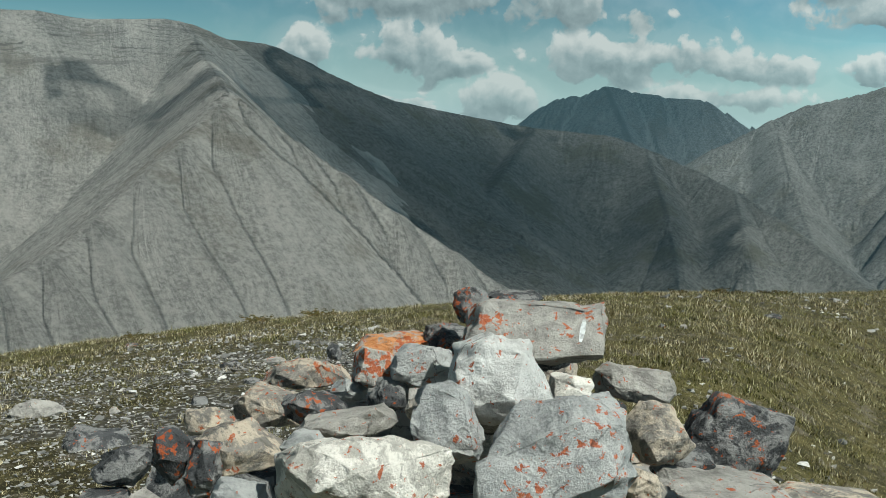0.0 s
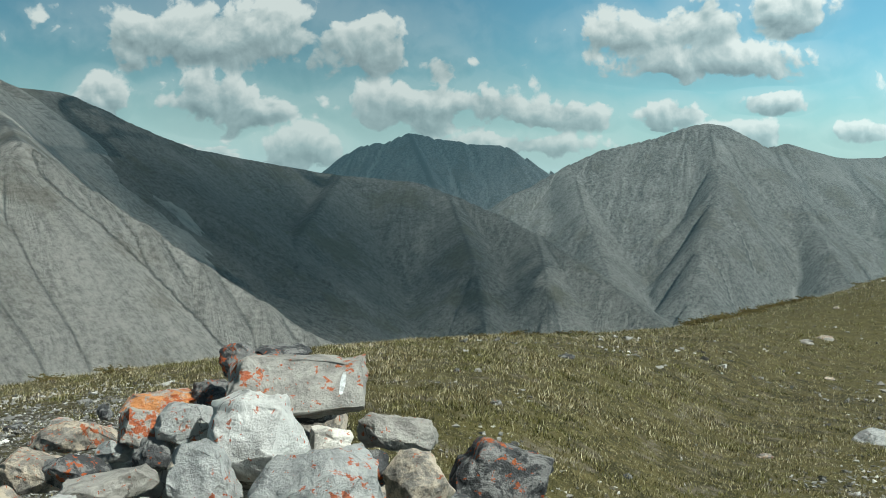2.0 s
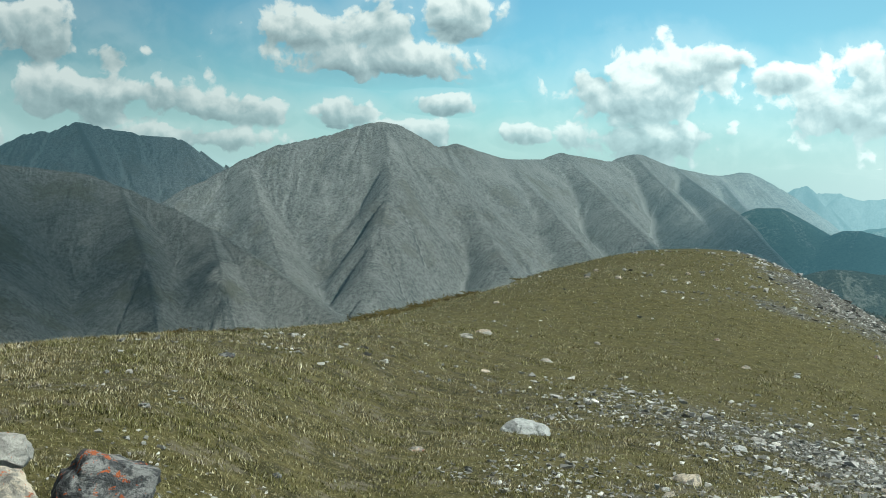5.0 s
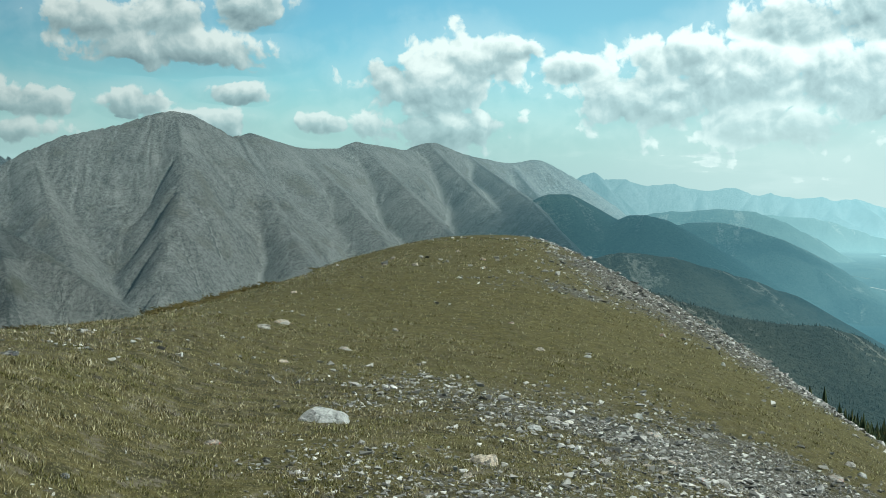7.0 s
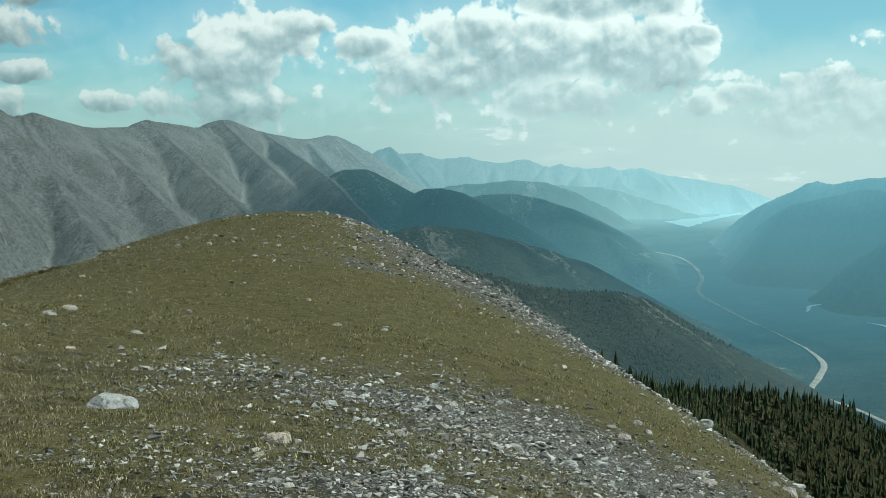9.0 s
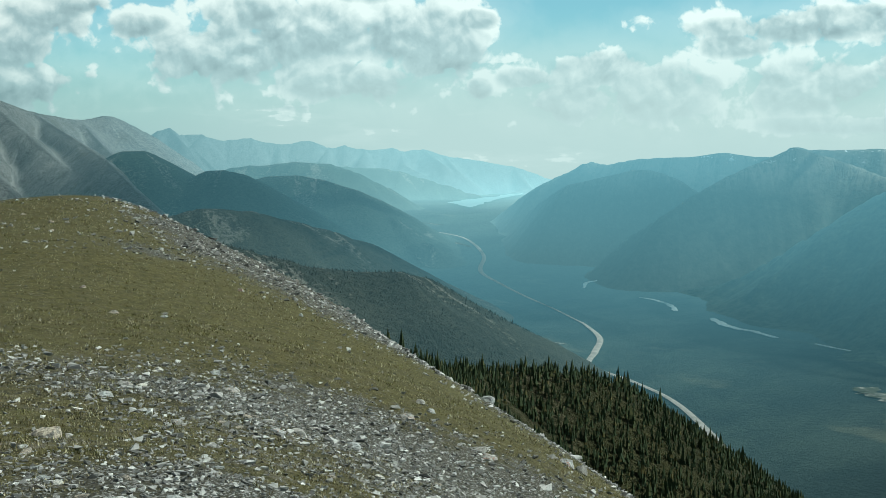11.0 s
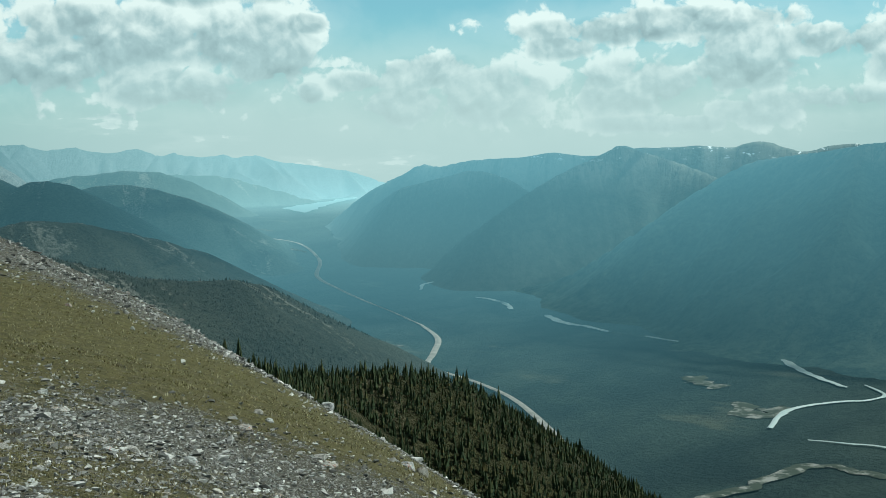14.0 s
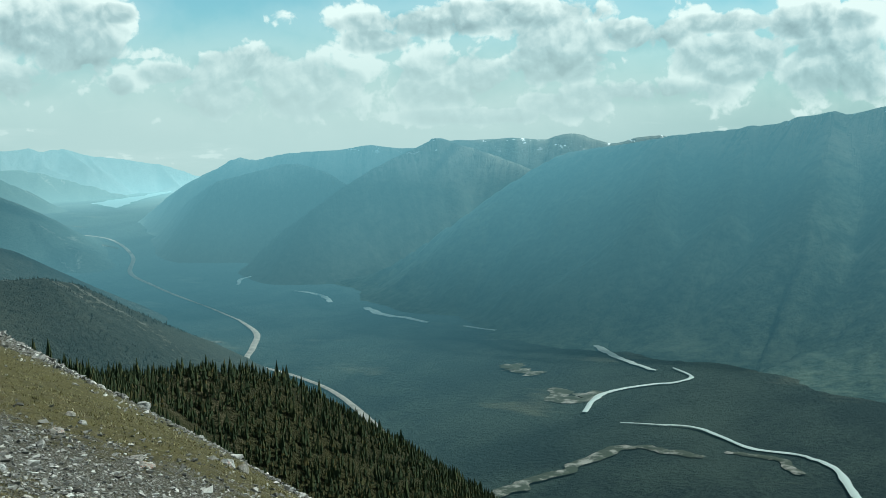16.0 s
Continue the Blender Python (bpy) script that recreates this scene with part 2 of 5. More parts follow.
def heights(x, y, lines, reach=180.0, seed=1, gully=0.10, run=0.02, floor=-330.0, blunt=30.0, soft=3.0, warp=45.0, fine=0.0):
    """Height, gully coordinate and distance from the crest of the slopes below several crest lines, blended softly."""
    # below the crests the slopes wander: ribs and gullies bend
    d = np.full(x.shape, 1e9)
    for line, slope in lines:
        for p, q in zip(line[:-1], line[1:]):
            e = q - p
            t = np.clip(((x - p[0]) * e[0] + (y - p[1]) * e[1]) / (e[0] ** 2 + e[1] ** 2), 0, 1)
            d = np.minimum(d, np.hypot(x - p[0] - t * e[0], y - p[1] - t * e[1]))
    sway = warp * (1 - np.exp(-np.minimum(d, 5000) / 160))
    x, y = (x + sway * (fbm(x / 260, y / 260, 3, seed + 70) + 0.35 * fbm(x / 70, y / 70, 3, seed + 71)),
            y + sway * (fbm(x / 260, y / 260, 3, seed + 80) + 0.35 * fbm(x / 70, y / 70, 3, seed + 81)))
    z, u, d = np.full(x.shape, -1e9), np.zeros(x.shape), np.zeros(x.shape)
    for k, (line, slope) in enumerate(lines):
        zz, uu, dd = roof(x, y, line, slope, reach, seed + 7 * k, gully, run, blunt, fine)
        pick = zz > z
        u, d = np.where(pick, uu + 3.7 * k, u), np.where(pick, dd, d)
        gap = np.abs(zz - z)
        z = np.maximum(zz, z) + soft * np.exp(-np.minimum(gap, 900) / soft) * 0.6
    return np.maximum(z, floor), u, d


def sheet(name, rows, cols, xyz, mat, uv=None, smooth=True, form=None):
    """A grid of rows x cols points as one mesh object."""
    me = bpy.data.meshes.new(name)
    i = np.arange((rows - 1) * (cols - 1))
    r, c = i // (cols - 1), i % (cols - 1)
    a = r * cols + c
    faces = np.stack([a, a + 1, a + cols + 1, a + cols], 1)
    me.vertices.add(rows * cols)
    me.vertices.foreach_set("co", np.asarray(xyz, np.float32).ravel())
    me.loops.add(faces.size)
    me.loops.foreach_set("vertex_index", faces.ravel().astype(np.int32))
    me.polygons.add(len(faces))
    me.polygons.foreach_set("loop_start", (np.arange(len(faces)) * 4).astype(np.int32))
    me.polygons.foreach_set("use_smooth", np.full(len(faces), smooth))
    if uv is not None:
        layer = me.uv_layers.new(name="fall")
        layer.data.foreach_set("uv", np.asarray(uv, np.float32)[faces.ravel()].ravel())
    if form is not None:
        layer = me.uv_layers.new(name="form")
        layer.data.foreach_set("uv", np.asarray(form, np.float32)[faces.ravel()].ravel())
    me.update(calc_edges=True)
    me.validate()
    me.materials.append(mat)
    return new(name, me)


def range_of(name, lines, az0, az1, cols, r0, r1, rows, mat, label, category="mountain", settle=0.0, **shape):
    """A mountain: the slopes that fall from its crest lines; settle: how softly, in metres, its foot runs out on the valley floor."""
    az, rr = np.meshgrid(np.linspace(az0, az1, cols), np.linspace(r0, r1, rows))
    x, y = polar(az, rr)
    z, u, d = heights(x, y, lines, floor=-2000.0 if settle else -330.0, **shape)
    if settle:
        base = floor_z(rr) - 4.0
        z = base + settle * np.logaddexp(0.0, np.clip((z - base) / settle, -60, 60))
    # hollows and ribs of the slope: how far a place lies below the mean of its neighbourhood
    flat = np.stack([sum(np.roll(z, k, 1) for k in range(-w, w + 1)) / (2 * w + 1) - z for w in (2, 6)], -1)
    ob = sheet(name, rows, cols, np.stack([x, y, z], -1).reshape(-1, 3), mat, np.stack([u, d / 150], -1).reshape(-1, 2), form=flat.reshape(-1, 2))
    return tagged(ob, label, category, kind="structure")


def part(name, bm, material, parent, label=""):
    """Link a bmesh as one mesh object under a thing or a part."""
    me = bpy.data.meshes.new(name)
    bm.to_mesh(me)
    bm.free()
    me.materials.append(material)
    ob = new(name, me)
    ob.parent = parent
    return tagged(ob, label)


def joined(name, verts, faces, mat, smooth=False):
    """One mesh object from arrays of points and triangles."""
    me = bpy.data.meshes.new(name)
    me.vertices.add(len(verts))
    me.vertices.foreach_set("co", np.asarray(verts, np.float32).ravel())
    me.loops.add(faces.size)
    me.loops.foreach_set("vertex_index", faces.ravel().astype(np.int32))
    me.polygons.add(len(faces))
    me.polygons.foreach_set("loop_start", (np.arange(len(faces)) * 3).astype(np.int32))
    me.polygons.foreach_set("use_smooth", np.full(len(faces), smooth))
    me.update(calc_edges=True)
    me.materials.append(mat)
    return new(name, me)


# ---------------------------------------------------------------- materials
def shader(name):
    mat = bpy.data.materials.new(name)
    mat.use_nodes = True
    n = Nodes(mat.node_tree)
    bsdf = n.add("ShaderNodeBsdfPrincipled")
    bsdf.inputs["Roughness"].default_value = 0.92
    bsdf.inputs["Specular IOR Level"].default_value = 0.2
    n.link(bsdf.outputs[0], n.add("ShaderNodeOutputMaterial").inputs[0])
    return mat, n, bsdf


def relief(n, bsdf, height, strength, distance):
    b = n.add("ShaderNodeBump")
    b.inputs["Strength"].default_value = strength
    b.inputs["Distance"].default_value = distance
    n.link(height, b.inputs["Height"])
    n.link(b.outputs[0], bsdf.inputs["Normal"])


HAZE_TINT = (0.175, 0.39, 0.475)            # colour of the haze painted as emission on the distance


def haze_glow(n, bsdf, share=1.0, toward=52.0, veil=0.0):
    """Haze painted on the distance as faint emission: more far off, low down and up the valley."""
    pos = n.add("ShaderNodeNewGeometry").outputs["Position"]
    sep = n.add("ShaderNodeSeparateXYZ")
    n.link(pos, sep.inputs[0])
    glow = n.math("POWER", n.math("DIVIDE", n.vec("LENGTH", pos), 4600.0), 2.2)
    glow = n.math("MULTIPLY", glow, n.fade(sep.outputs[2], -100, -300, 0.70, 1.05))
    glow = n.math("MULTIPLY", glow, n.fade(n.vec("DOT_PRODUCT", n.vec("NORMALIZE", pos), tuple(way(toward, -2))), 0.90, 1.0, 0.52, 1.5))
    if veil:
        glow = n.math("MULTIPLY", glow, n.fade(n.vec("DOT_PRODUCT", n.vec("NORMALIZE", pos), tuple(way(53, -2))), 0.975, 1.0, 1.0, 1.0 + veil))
    n.put(bsdf.inputs["Emission Color"], n.mix(n.fade(glow, 0.25, 1.0), (*HAZE_TINT, 1), (0.27, 0.45, 0.49, 1)))
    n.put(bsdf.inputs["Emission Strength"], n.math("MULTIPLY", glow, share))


def scree_slopes(name, light, dark, brown, glow=1.0, bands=0.0, lines=0.5, hollow=0.0, turf=0.45, veil=0.0):
    """Bare limestone scree: streaks down the fall of the slope, outcrops, brown turf patches, rock bands."""
    mat, n, bsdf = shader(name)
    uv = n.add("ShaderNodeUVMap")
    uv.uv_map = "fall"
    pos = n.add("ShaderNodeNewGeometry").outputs["Position"]
    streak = n.noise(n.vec("MULTIPLY", uv.outputs[0], (3.4, 0.45, 0)), 1.0, 8.0, 0.70, 0.4)
    fine = n.noise(n.vec("MULTIPLY", uv.outputs[0], (24.0, 2.6, 0)), 1.0, 6.0, 0.78, 0.5)
    grain = n.noise(pos, 0.20, 7.0, 0.80)
    patch = n.noise(pos, 0.011, 6.0, 0.62)
    crag = n.math("ADD", n.math("MULTIPLY", n.noise(pos, 0.085, 7.0, 0.74), 0.5), n.math("MULTIPLY", n.noise(n.vec("MULTIPLY", uv.outputs[0], (15.0, 2.4, 0)), 1.0, 6.0, 0.72, 0.6), 0.5))
    tone = n.math("ADD", n.math("MULTIPLY", streak, 0.55 * lines), n.math("ADD", n.math("MULTIPLY", fine, 0.45 * lines), n.math("MULTIPLY", grain, 1.0 - lines)))
    col = n.mix(n.fade(tone, 0.40, 0.59), dark, light)
    col = n.mix(n.math("MULTIPLY", n.fade(patch, 0.52, 0.66), turf), col, brown)
    col = n.mix(n.math("MULTIPLY", n.fade(patch, 0.48, 0.34), 0.35), col, tuple(min(1.0, 1.12 * c) for c in light))
    # outcrops of bedrock, pale blocks below them
    col = n.mix(n.math("MULTIPLY", n.fade(crag, 0.55, 0.62), 0.34), col, tuple(0.62 * c for c in dark))
    col = n.mix(n.math("MULTIPLY", n.fade(crag, 0.45, 0.39), 0.35), col, tuple(min(1.0, 1.2 * c) for c in light))
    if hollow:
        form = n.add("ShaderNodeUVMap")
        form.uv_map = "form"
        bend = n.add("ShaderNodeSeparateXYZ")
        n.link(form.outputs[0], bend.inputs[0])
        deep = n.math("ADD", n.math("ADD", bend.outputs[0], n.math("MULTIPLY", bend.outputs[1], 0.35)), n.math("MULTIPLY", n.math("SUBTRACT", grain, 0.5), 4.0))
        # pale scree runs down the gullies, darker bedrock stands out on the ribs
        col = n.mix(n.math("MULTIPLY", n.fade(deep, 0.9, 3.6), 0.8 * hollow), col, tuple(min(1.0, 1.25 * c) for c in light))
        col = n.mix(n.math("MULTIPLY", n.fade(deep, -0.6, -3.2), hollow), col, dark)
    if bands:
        sep = n.add("ShaderNodeSeparateXYZ")
        n.link(pos, sep.inputs[0])
        level = n.math("ADD", sep.outputs[2], n.math("MULTIPLY", patch, 34.0))
        comb = n.add("ShaderNodeCombineXYZ")
        n.link(level, comb.inputs[2])
        strata = n.math("ADD", n.noise(comb.outputs[0], 0.17, 3.0, 0.7), n.math("MULTIPLY", n.math("SUBTRACT", grain, 0.5), 0.35))
        broken = n.math("MULTIPLY", n.fade(sep.outputs[2], 20, 90), n.fade(n.noise(pos, 0.022, 5.0, 0.6), 0.44, 0.56))
        col = n.mix(n.math("MULTIPLY", n.math("MULTIPLY", n.fade(strata, 0.50, 0.57), broken), bands), col, tuple(0.55 * c for c in dark))
    n.put(bsdf.inputs["Base Color"], col)
    relief(n, bsdf, n.math("ADD", n.math("MULTIPLY", streak, 0.5), n.math("ADD", n.math("MULTIPLY", crag, 1.4), n.math("ADD", grain, n.math("MULTIPLY", fine, 0.4)))), 1.0, 9.0)
    # haze over the slope, put on the rock as emission
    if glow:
        haze_glow(n, bsdf, glow, veil=veil)
    return mat


def wooded(name, dark, light, bare, glow=0.0, amount=0.0, size=0.16, snow=None, rough=1.0, toward=52.0, fall=1.1, low_glow=1.1):
    """Conifer forest from far off, with bare scree openings that run down the slope."""
    mat, n, bsdf = shader(name)
    uv = n.add("ShaderNodeUVMap")
    uv.uv_map = "fall"
    pos = n.add("ShaderNodeNewGeometry").outputs["Position"]
    crowns = n.noise(pos, size, 5.0, 0.7)
    stand = n.noise(pos, 0.006, 6.0, 0.65)
    chute = n.noise(n.vec("MULTIPLY", uv.outputs[0], (2.4, 0.35, 0)), 1.0, 6.0, 0.66, 0.4)
    col = n.mix(n.fade(n.math("ADD", n.math("MULTIPLY", crowns, 0.5), n.math("ADD", n.math("MULTIPLY", stand, 0.35), n.math("MULTIPLY", chute, 0.25))), 0.42, 0.70), dark, light)
    if amount:
        gap = n.math("ADD", n.math("MULTIPLY", n.noise(n.vec("MULTIPLY", uv.outputs[0], (fall, 0.55, 0)), 1.0, 6.0, 0.62, 0.5), 0.75), n.math("MULTIPLY", crowns, 0.25))
        col = n.mix(n.math("MULTIPLY", n.fade(gap, 0.60 - amount, 0.68 - amount), 0.8), col, bare)
    if snow is not None:
        sep = n.add("ShaderNodeSeparateXYZ")
        n.link(pos, sep.inputs[0])
        fleck = n.noise(n.vec("MULTIPLY", pos, (1, 1, 2.0)), 0.045, 5.0, 0.65)
        top = n.fade(n.math("ADD", sep.outputs[2], n.math("MULTIPLY", n.math("SUBTRACT", stand, 0.5), 160.0)), snow - 60, snow + 25)
        col = n.mix(n.math("MULTIPLY", top, n.fade(n.math("ADD", chute, n.math("MULTIPLY", crowns, 0.3)), 0.5, 0.72, 0.25, 0.9)), col, bare)
        col = n.mix(n.math("MULTIPLY", n.fade(fleck, 0.62, 0.65), n.fade(sep.outputs[2], snow + 20, snow + 45)), col, (0.78, 0.8, 0.82))
    n.put(bsdf.inputs["Base Color"], col)
    relief(n, bsdf, n.math("ADD", crowns, n.math("MULTIPLY", chute, 0.6)), rough, 6.0)
    # haze emission on the forest, scaled up from foot to crest
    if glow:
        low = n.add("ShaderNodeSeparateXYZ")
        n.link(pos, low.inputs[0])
        haze_glow(n, bsdf, n.fade(low.outputs[2], -320, -30, min(glow, low_glow), glow), toward, 0.15)
    return mat


# the 2.0 haze emission also tints the west's shaded rock teal
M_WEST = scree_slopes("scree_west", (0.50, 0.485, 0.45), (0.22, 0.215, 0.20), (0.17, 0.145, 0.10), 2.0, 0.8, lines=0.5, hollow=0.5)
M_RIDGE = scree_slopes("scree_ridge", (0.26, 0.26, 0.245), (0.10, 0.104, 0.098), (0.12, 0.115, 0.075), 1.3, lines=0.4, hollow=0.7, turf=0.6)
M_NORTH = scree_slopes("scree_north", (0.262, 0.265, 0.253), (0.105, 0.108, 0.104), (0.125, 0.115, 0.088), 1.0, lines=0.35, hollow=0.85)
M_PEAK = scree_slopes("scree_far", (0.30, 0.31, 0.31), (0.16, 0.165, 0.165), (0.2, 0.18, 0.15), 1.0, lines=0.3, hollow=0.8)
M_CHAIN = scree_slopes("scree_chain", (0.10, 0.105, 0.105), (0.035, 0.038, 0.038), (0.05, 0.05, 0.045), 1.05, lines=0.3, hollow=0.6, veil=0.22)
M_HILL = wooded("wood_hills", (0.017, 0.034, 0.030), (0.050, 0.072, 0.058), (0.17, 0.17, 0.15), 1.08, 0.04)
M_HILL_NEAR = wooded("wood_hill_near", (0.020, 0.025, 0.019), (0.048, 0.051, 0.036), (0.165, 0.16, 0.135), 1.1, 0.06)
M_SPUR = wooded("wood_spur", (0.040, 0.044, 0.018), (0.090, 0.085, 0.034), (0.16, 0.14, 0.09), 0.0, 0.02, 0.5)
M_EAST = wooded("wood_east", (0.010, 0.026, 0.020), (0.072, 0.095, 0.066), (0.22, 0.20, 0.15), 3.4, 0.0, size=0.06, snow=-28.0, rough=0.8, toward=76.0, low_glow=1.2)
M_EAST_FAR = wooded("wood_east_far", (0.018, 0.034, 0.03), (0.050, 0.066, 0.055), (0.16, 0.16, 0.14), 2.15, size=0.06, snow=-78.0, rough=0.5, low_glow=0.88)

M_VALLEY, n, bsdf = shader("valley_forest")
pos = n.add("ShaderNodeNewGeometry").outputs["Position"]
crowns = n.noise(pos, 0.14, 5.0, 0.7)
# mottling: forest stands and meadows, plus cloud shade painted into the colour
stand = n.noise(n.vec("MULTIPLY", pos, (1, 1.8, 1)), 0.0045, 8.0, 0.68)
meadow = n.noise(n.vec("MULTIPLY", pos, (1.6, 0.8, 1)), 0.0045, 5.0, 0.65)
col = n.mix(n.fade(n.math("ADD", n.math("MULTIPLY", crowns, 0.35), n.math("MULTIPLY", stand, 0.75)), 0.46, 0.66), (0.007, 0.018, 0.018), (0.028, 0.045, 0.038))
col = n.mix(n.math("MULTIPLY", n.fade(meadow, 0.57, 0.70), 0.5), col, (0.12, 0.125, 0.085))
n.put(bsdf.inputs["Base Color"], col)
relief(n, bsdf, crowns, 1.0, 5.0)
# haze over the valley floor, painted as emission
haze_glow(n, bsdf, n.fade(n.vec("LENGTH", pos), 1100, 3600, 1.5, 1.15))

# road, water and gravel below carry the haze as emission too
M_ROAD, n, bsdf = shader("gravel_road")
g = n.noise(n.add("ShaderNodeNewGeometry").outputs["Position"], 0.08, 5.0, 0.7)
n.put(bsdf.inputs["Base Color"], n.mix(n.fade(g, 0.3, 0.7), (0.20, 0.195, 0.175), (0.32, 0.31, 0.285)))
haze_glow(n, bsdf)
# the water's pale base colour stands in for reflected sky
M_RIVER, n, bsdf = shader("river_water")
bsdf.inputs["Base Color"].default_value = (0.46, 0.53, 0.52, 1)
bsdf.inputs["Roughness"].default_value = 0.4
haze_glow(n, bsdf)
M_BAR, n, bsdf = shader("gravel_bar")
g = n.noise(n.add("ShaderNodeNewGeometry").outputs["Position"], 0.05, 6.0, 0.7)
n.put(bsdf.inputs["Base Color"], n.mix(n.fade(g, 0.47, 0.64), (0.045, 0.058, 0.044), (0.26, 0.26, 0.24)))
haze_glow(n, bsdf)
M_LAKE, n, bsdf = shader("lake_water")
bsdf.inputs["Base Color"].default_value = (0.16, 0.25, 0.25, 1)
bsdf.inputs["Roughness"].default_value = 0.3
haze_glow(n, bsdf, 0.9)

M_GROUND, n, bsdf = shader("alpine_turf")
uv = n.add("ShaderNodeUVMap")
uv.uv_map = "fall"
stony = n.add("ShaderNodeSeparateXYZ")
n.link(uv.outputs[0], stony.inputs[0])
pos = n.add("ShaderNodeNewGeometry").outputs["Position"]
tuft = n.noise(pos, 7.0, 6.0, 0.72)
clump = n.noise(pos, 2.2, 6.0, 0.68)
broad = n.noise(pos, 0.12, 4.0, 0.6)
fleck = n.math("ADD", n.math("MULTIPLY", n.noise(pos, 26.0, 4.0, 0.7), 0.5), n.math("MULTIPLY", n.noise(pos, 95.0, 3.0, 0.75), 0.5))
turf = n.mix(n.fade(n.math("ADD", n.math("MULTIPLY", tuft, 0.5), n.math("MULTIPLY", clump, 0.5)), 0.42, 0.58), (0.022, 0.019, 0.007), (0.088, 0.075, 0.027))
turf = n.mix(n.math("MAXIMUM", n.fade(broad, 0.42, 0.62), n.fade(stony.outputs[1], 0.25, 0.5)), turf, n.mix(0.5, turf, (0.080, 0.071, 0.020)))
dry = n.fade(stony.outputs[1], 0.20, 0.50, 1.0, 0.6)
turf = n.mix(n.math("MULTIPLY", n.fade(fleck, 0.53, 0.60), n.math("MULTIPLY", dry, 0.8)), turf, (0.26, 0.23, 0.13))
turf = n.mix(n.math("MULTIPLY", n.fade(n.noise(pos, 3.4, 6.0, 0.72), 0.55, 0.62), n.math("MULTIPLY", dry, 0.65)), turf, n.mix(fleck, (0.035, 0.027, 0.02), (0.24, 0.21, 0.17)))
knoll = n.fade(stony.outputs[1], 0.32, 0.52)
turf = n.mix(n.math("MULTIPLY", n.fade(n.noise(pos, 2.6, 6.0, 0.78), 0.50, 0.58), n.math("MULTIPLY", knoll, 0.6)), turf, (0.030, 0.030, 0.010))
turf = n.mix(n.math("MULTIPLY", n.fade(n.noise(pos, 9.0, 5.0, 0.78), 0.53, 0.60), n.math("MULTIPLY", knoll, 0.55)), turf, (0.20, 0.17, 0.08))
peb = n.add("ShaderNodeTexVoronoi")
n.link(n.vec("ADD", pos, n.vec("MULTIPLY", n.noise(pos, 5.0, 3.0), (0.12, 0.12, 0.12))), peb.inputs["Vector"])
peb.inputs["Scale"].default_value = 26.0
pcol = n.add("ShaderNodeSeparateXYZ")
n.link(peb.outputs["Color"], pcol.inputs[0])
gravel = n.mix(pcol.outputs[0], (0.065, 0.062, 0.055), (0.36, 0.35, 0.33))
gravel = n.mix(n.fade(peb.outputs["Distance"], 0.28, 0.52), gravel, (0.05, 0.045, 0.032))
share = n.fade(n.math("ADD", stony.outputs[0], n.math("MULTIPLY", n.math("SUBTRACT", clump, 0.5), 1.6)), 0.50, 0.68)
n.put(bsdf.inputs["Base Color"], n.mix(share, turf, gravel))
relief(n, bsdf, n.math("ADD", tuft, n.math("MULTIPLY", n.math("MULTIPLY", n.math("SUBTRACT", 0.6, peb.outputs["Distance"]), share), 0.8)), 0.55, 0.05)

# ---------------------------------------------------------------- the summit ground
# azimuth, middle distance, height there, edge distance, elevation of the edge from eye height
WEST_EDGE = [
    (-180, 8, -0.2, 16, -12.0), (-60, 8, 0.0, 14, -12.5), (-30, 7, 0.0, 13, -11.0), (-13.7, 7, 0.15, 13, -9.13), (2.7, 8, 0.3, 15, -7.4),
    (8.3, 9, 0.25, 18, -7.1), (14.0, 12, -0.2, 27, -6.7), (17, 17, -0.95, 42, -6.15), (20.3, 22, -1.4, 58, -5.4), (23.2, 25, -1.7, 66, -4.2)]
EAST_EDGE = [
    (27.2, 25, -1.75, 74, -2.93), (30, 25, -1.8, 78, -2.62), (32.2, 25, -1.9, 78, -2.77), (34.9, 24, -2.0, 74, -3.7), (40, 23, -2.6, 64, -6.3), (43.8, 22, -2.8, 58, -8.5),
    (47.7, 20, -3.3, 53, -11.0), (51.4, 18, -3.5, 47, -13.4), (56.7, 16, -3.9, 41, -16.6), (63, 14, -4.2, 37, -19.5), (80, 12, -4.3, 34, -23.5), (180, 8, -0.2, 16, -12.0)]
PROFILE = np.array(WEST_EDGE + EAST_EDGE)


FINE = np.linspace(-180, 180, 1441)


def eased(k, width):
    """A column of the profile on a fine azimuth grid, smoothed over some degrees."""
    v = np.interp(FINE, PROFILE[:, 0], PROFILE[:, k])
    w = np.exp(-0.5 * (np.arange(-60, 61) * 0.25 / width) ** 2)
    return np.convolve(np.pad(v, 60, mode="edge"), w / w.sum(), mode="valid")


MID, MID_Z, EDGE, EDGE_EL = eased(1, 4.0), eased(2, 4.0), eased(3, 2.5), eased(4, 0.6)


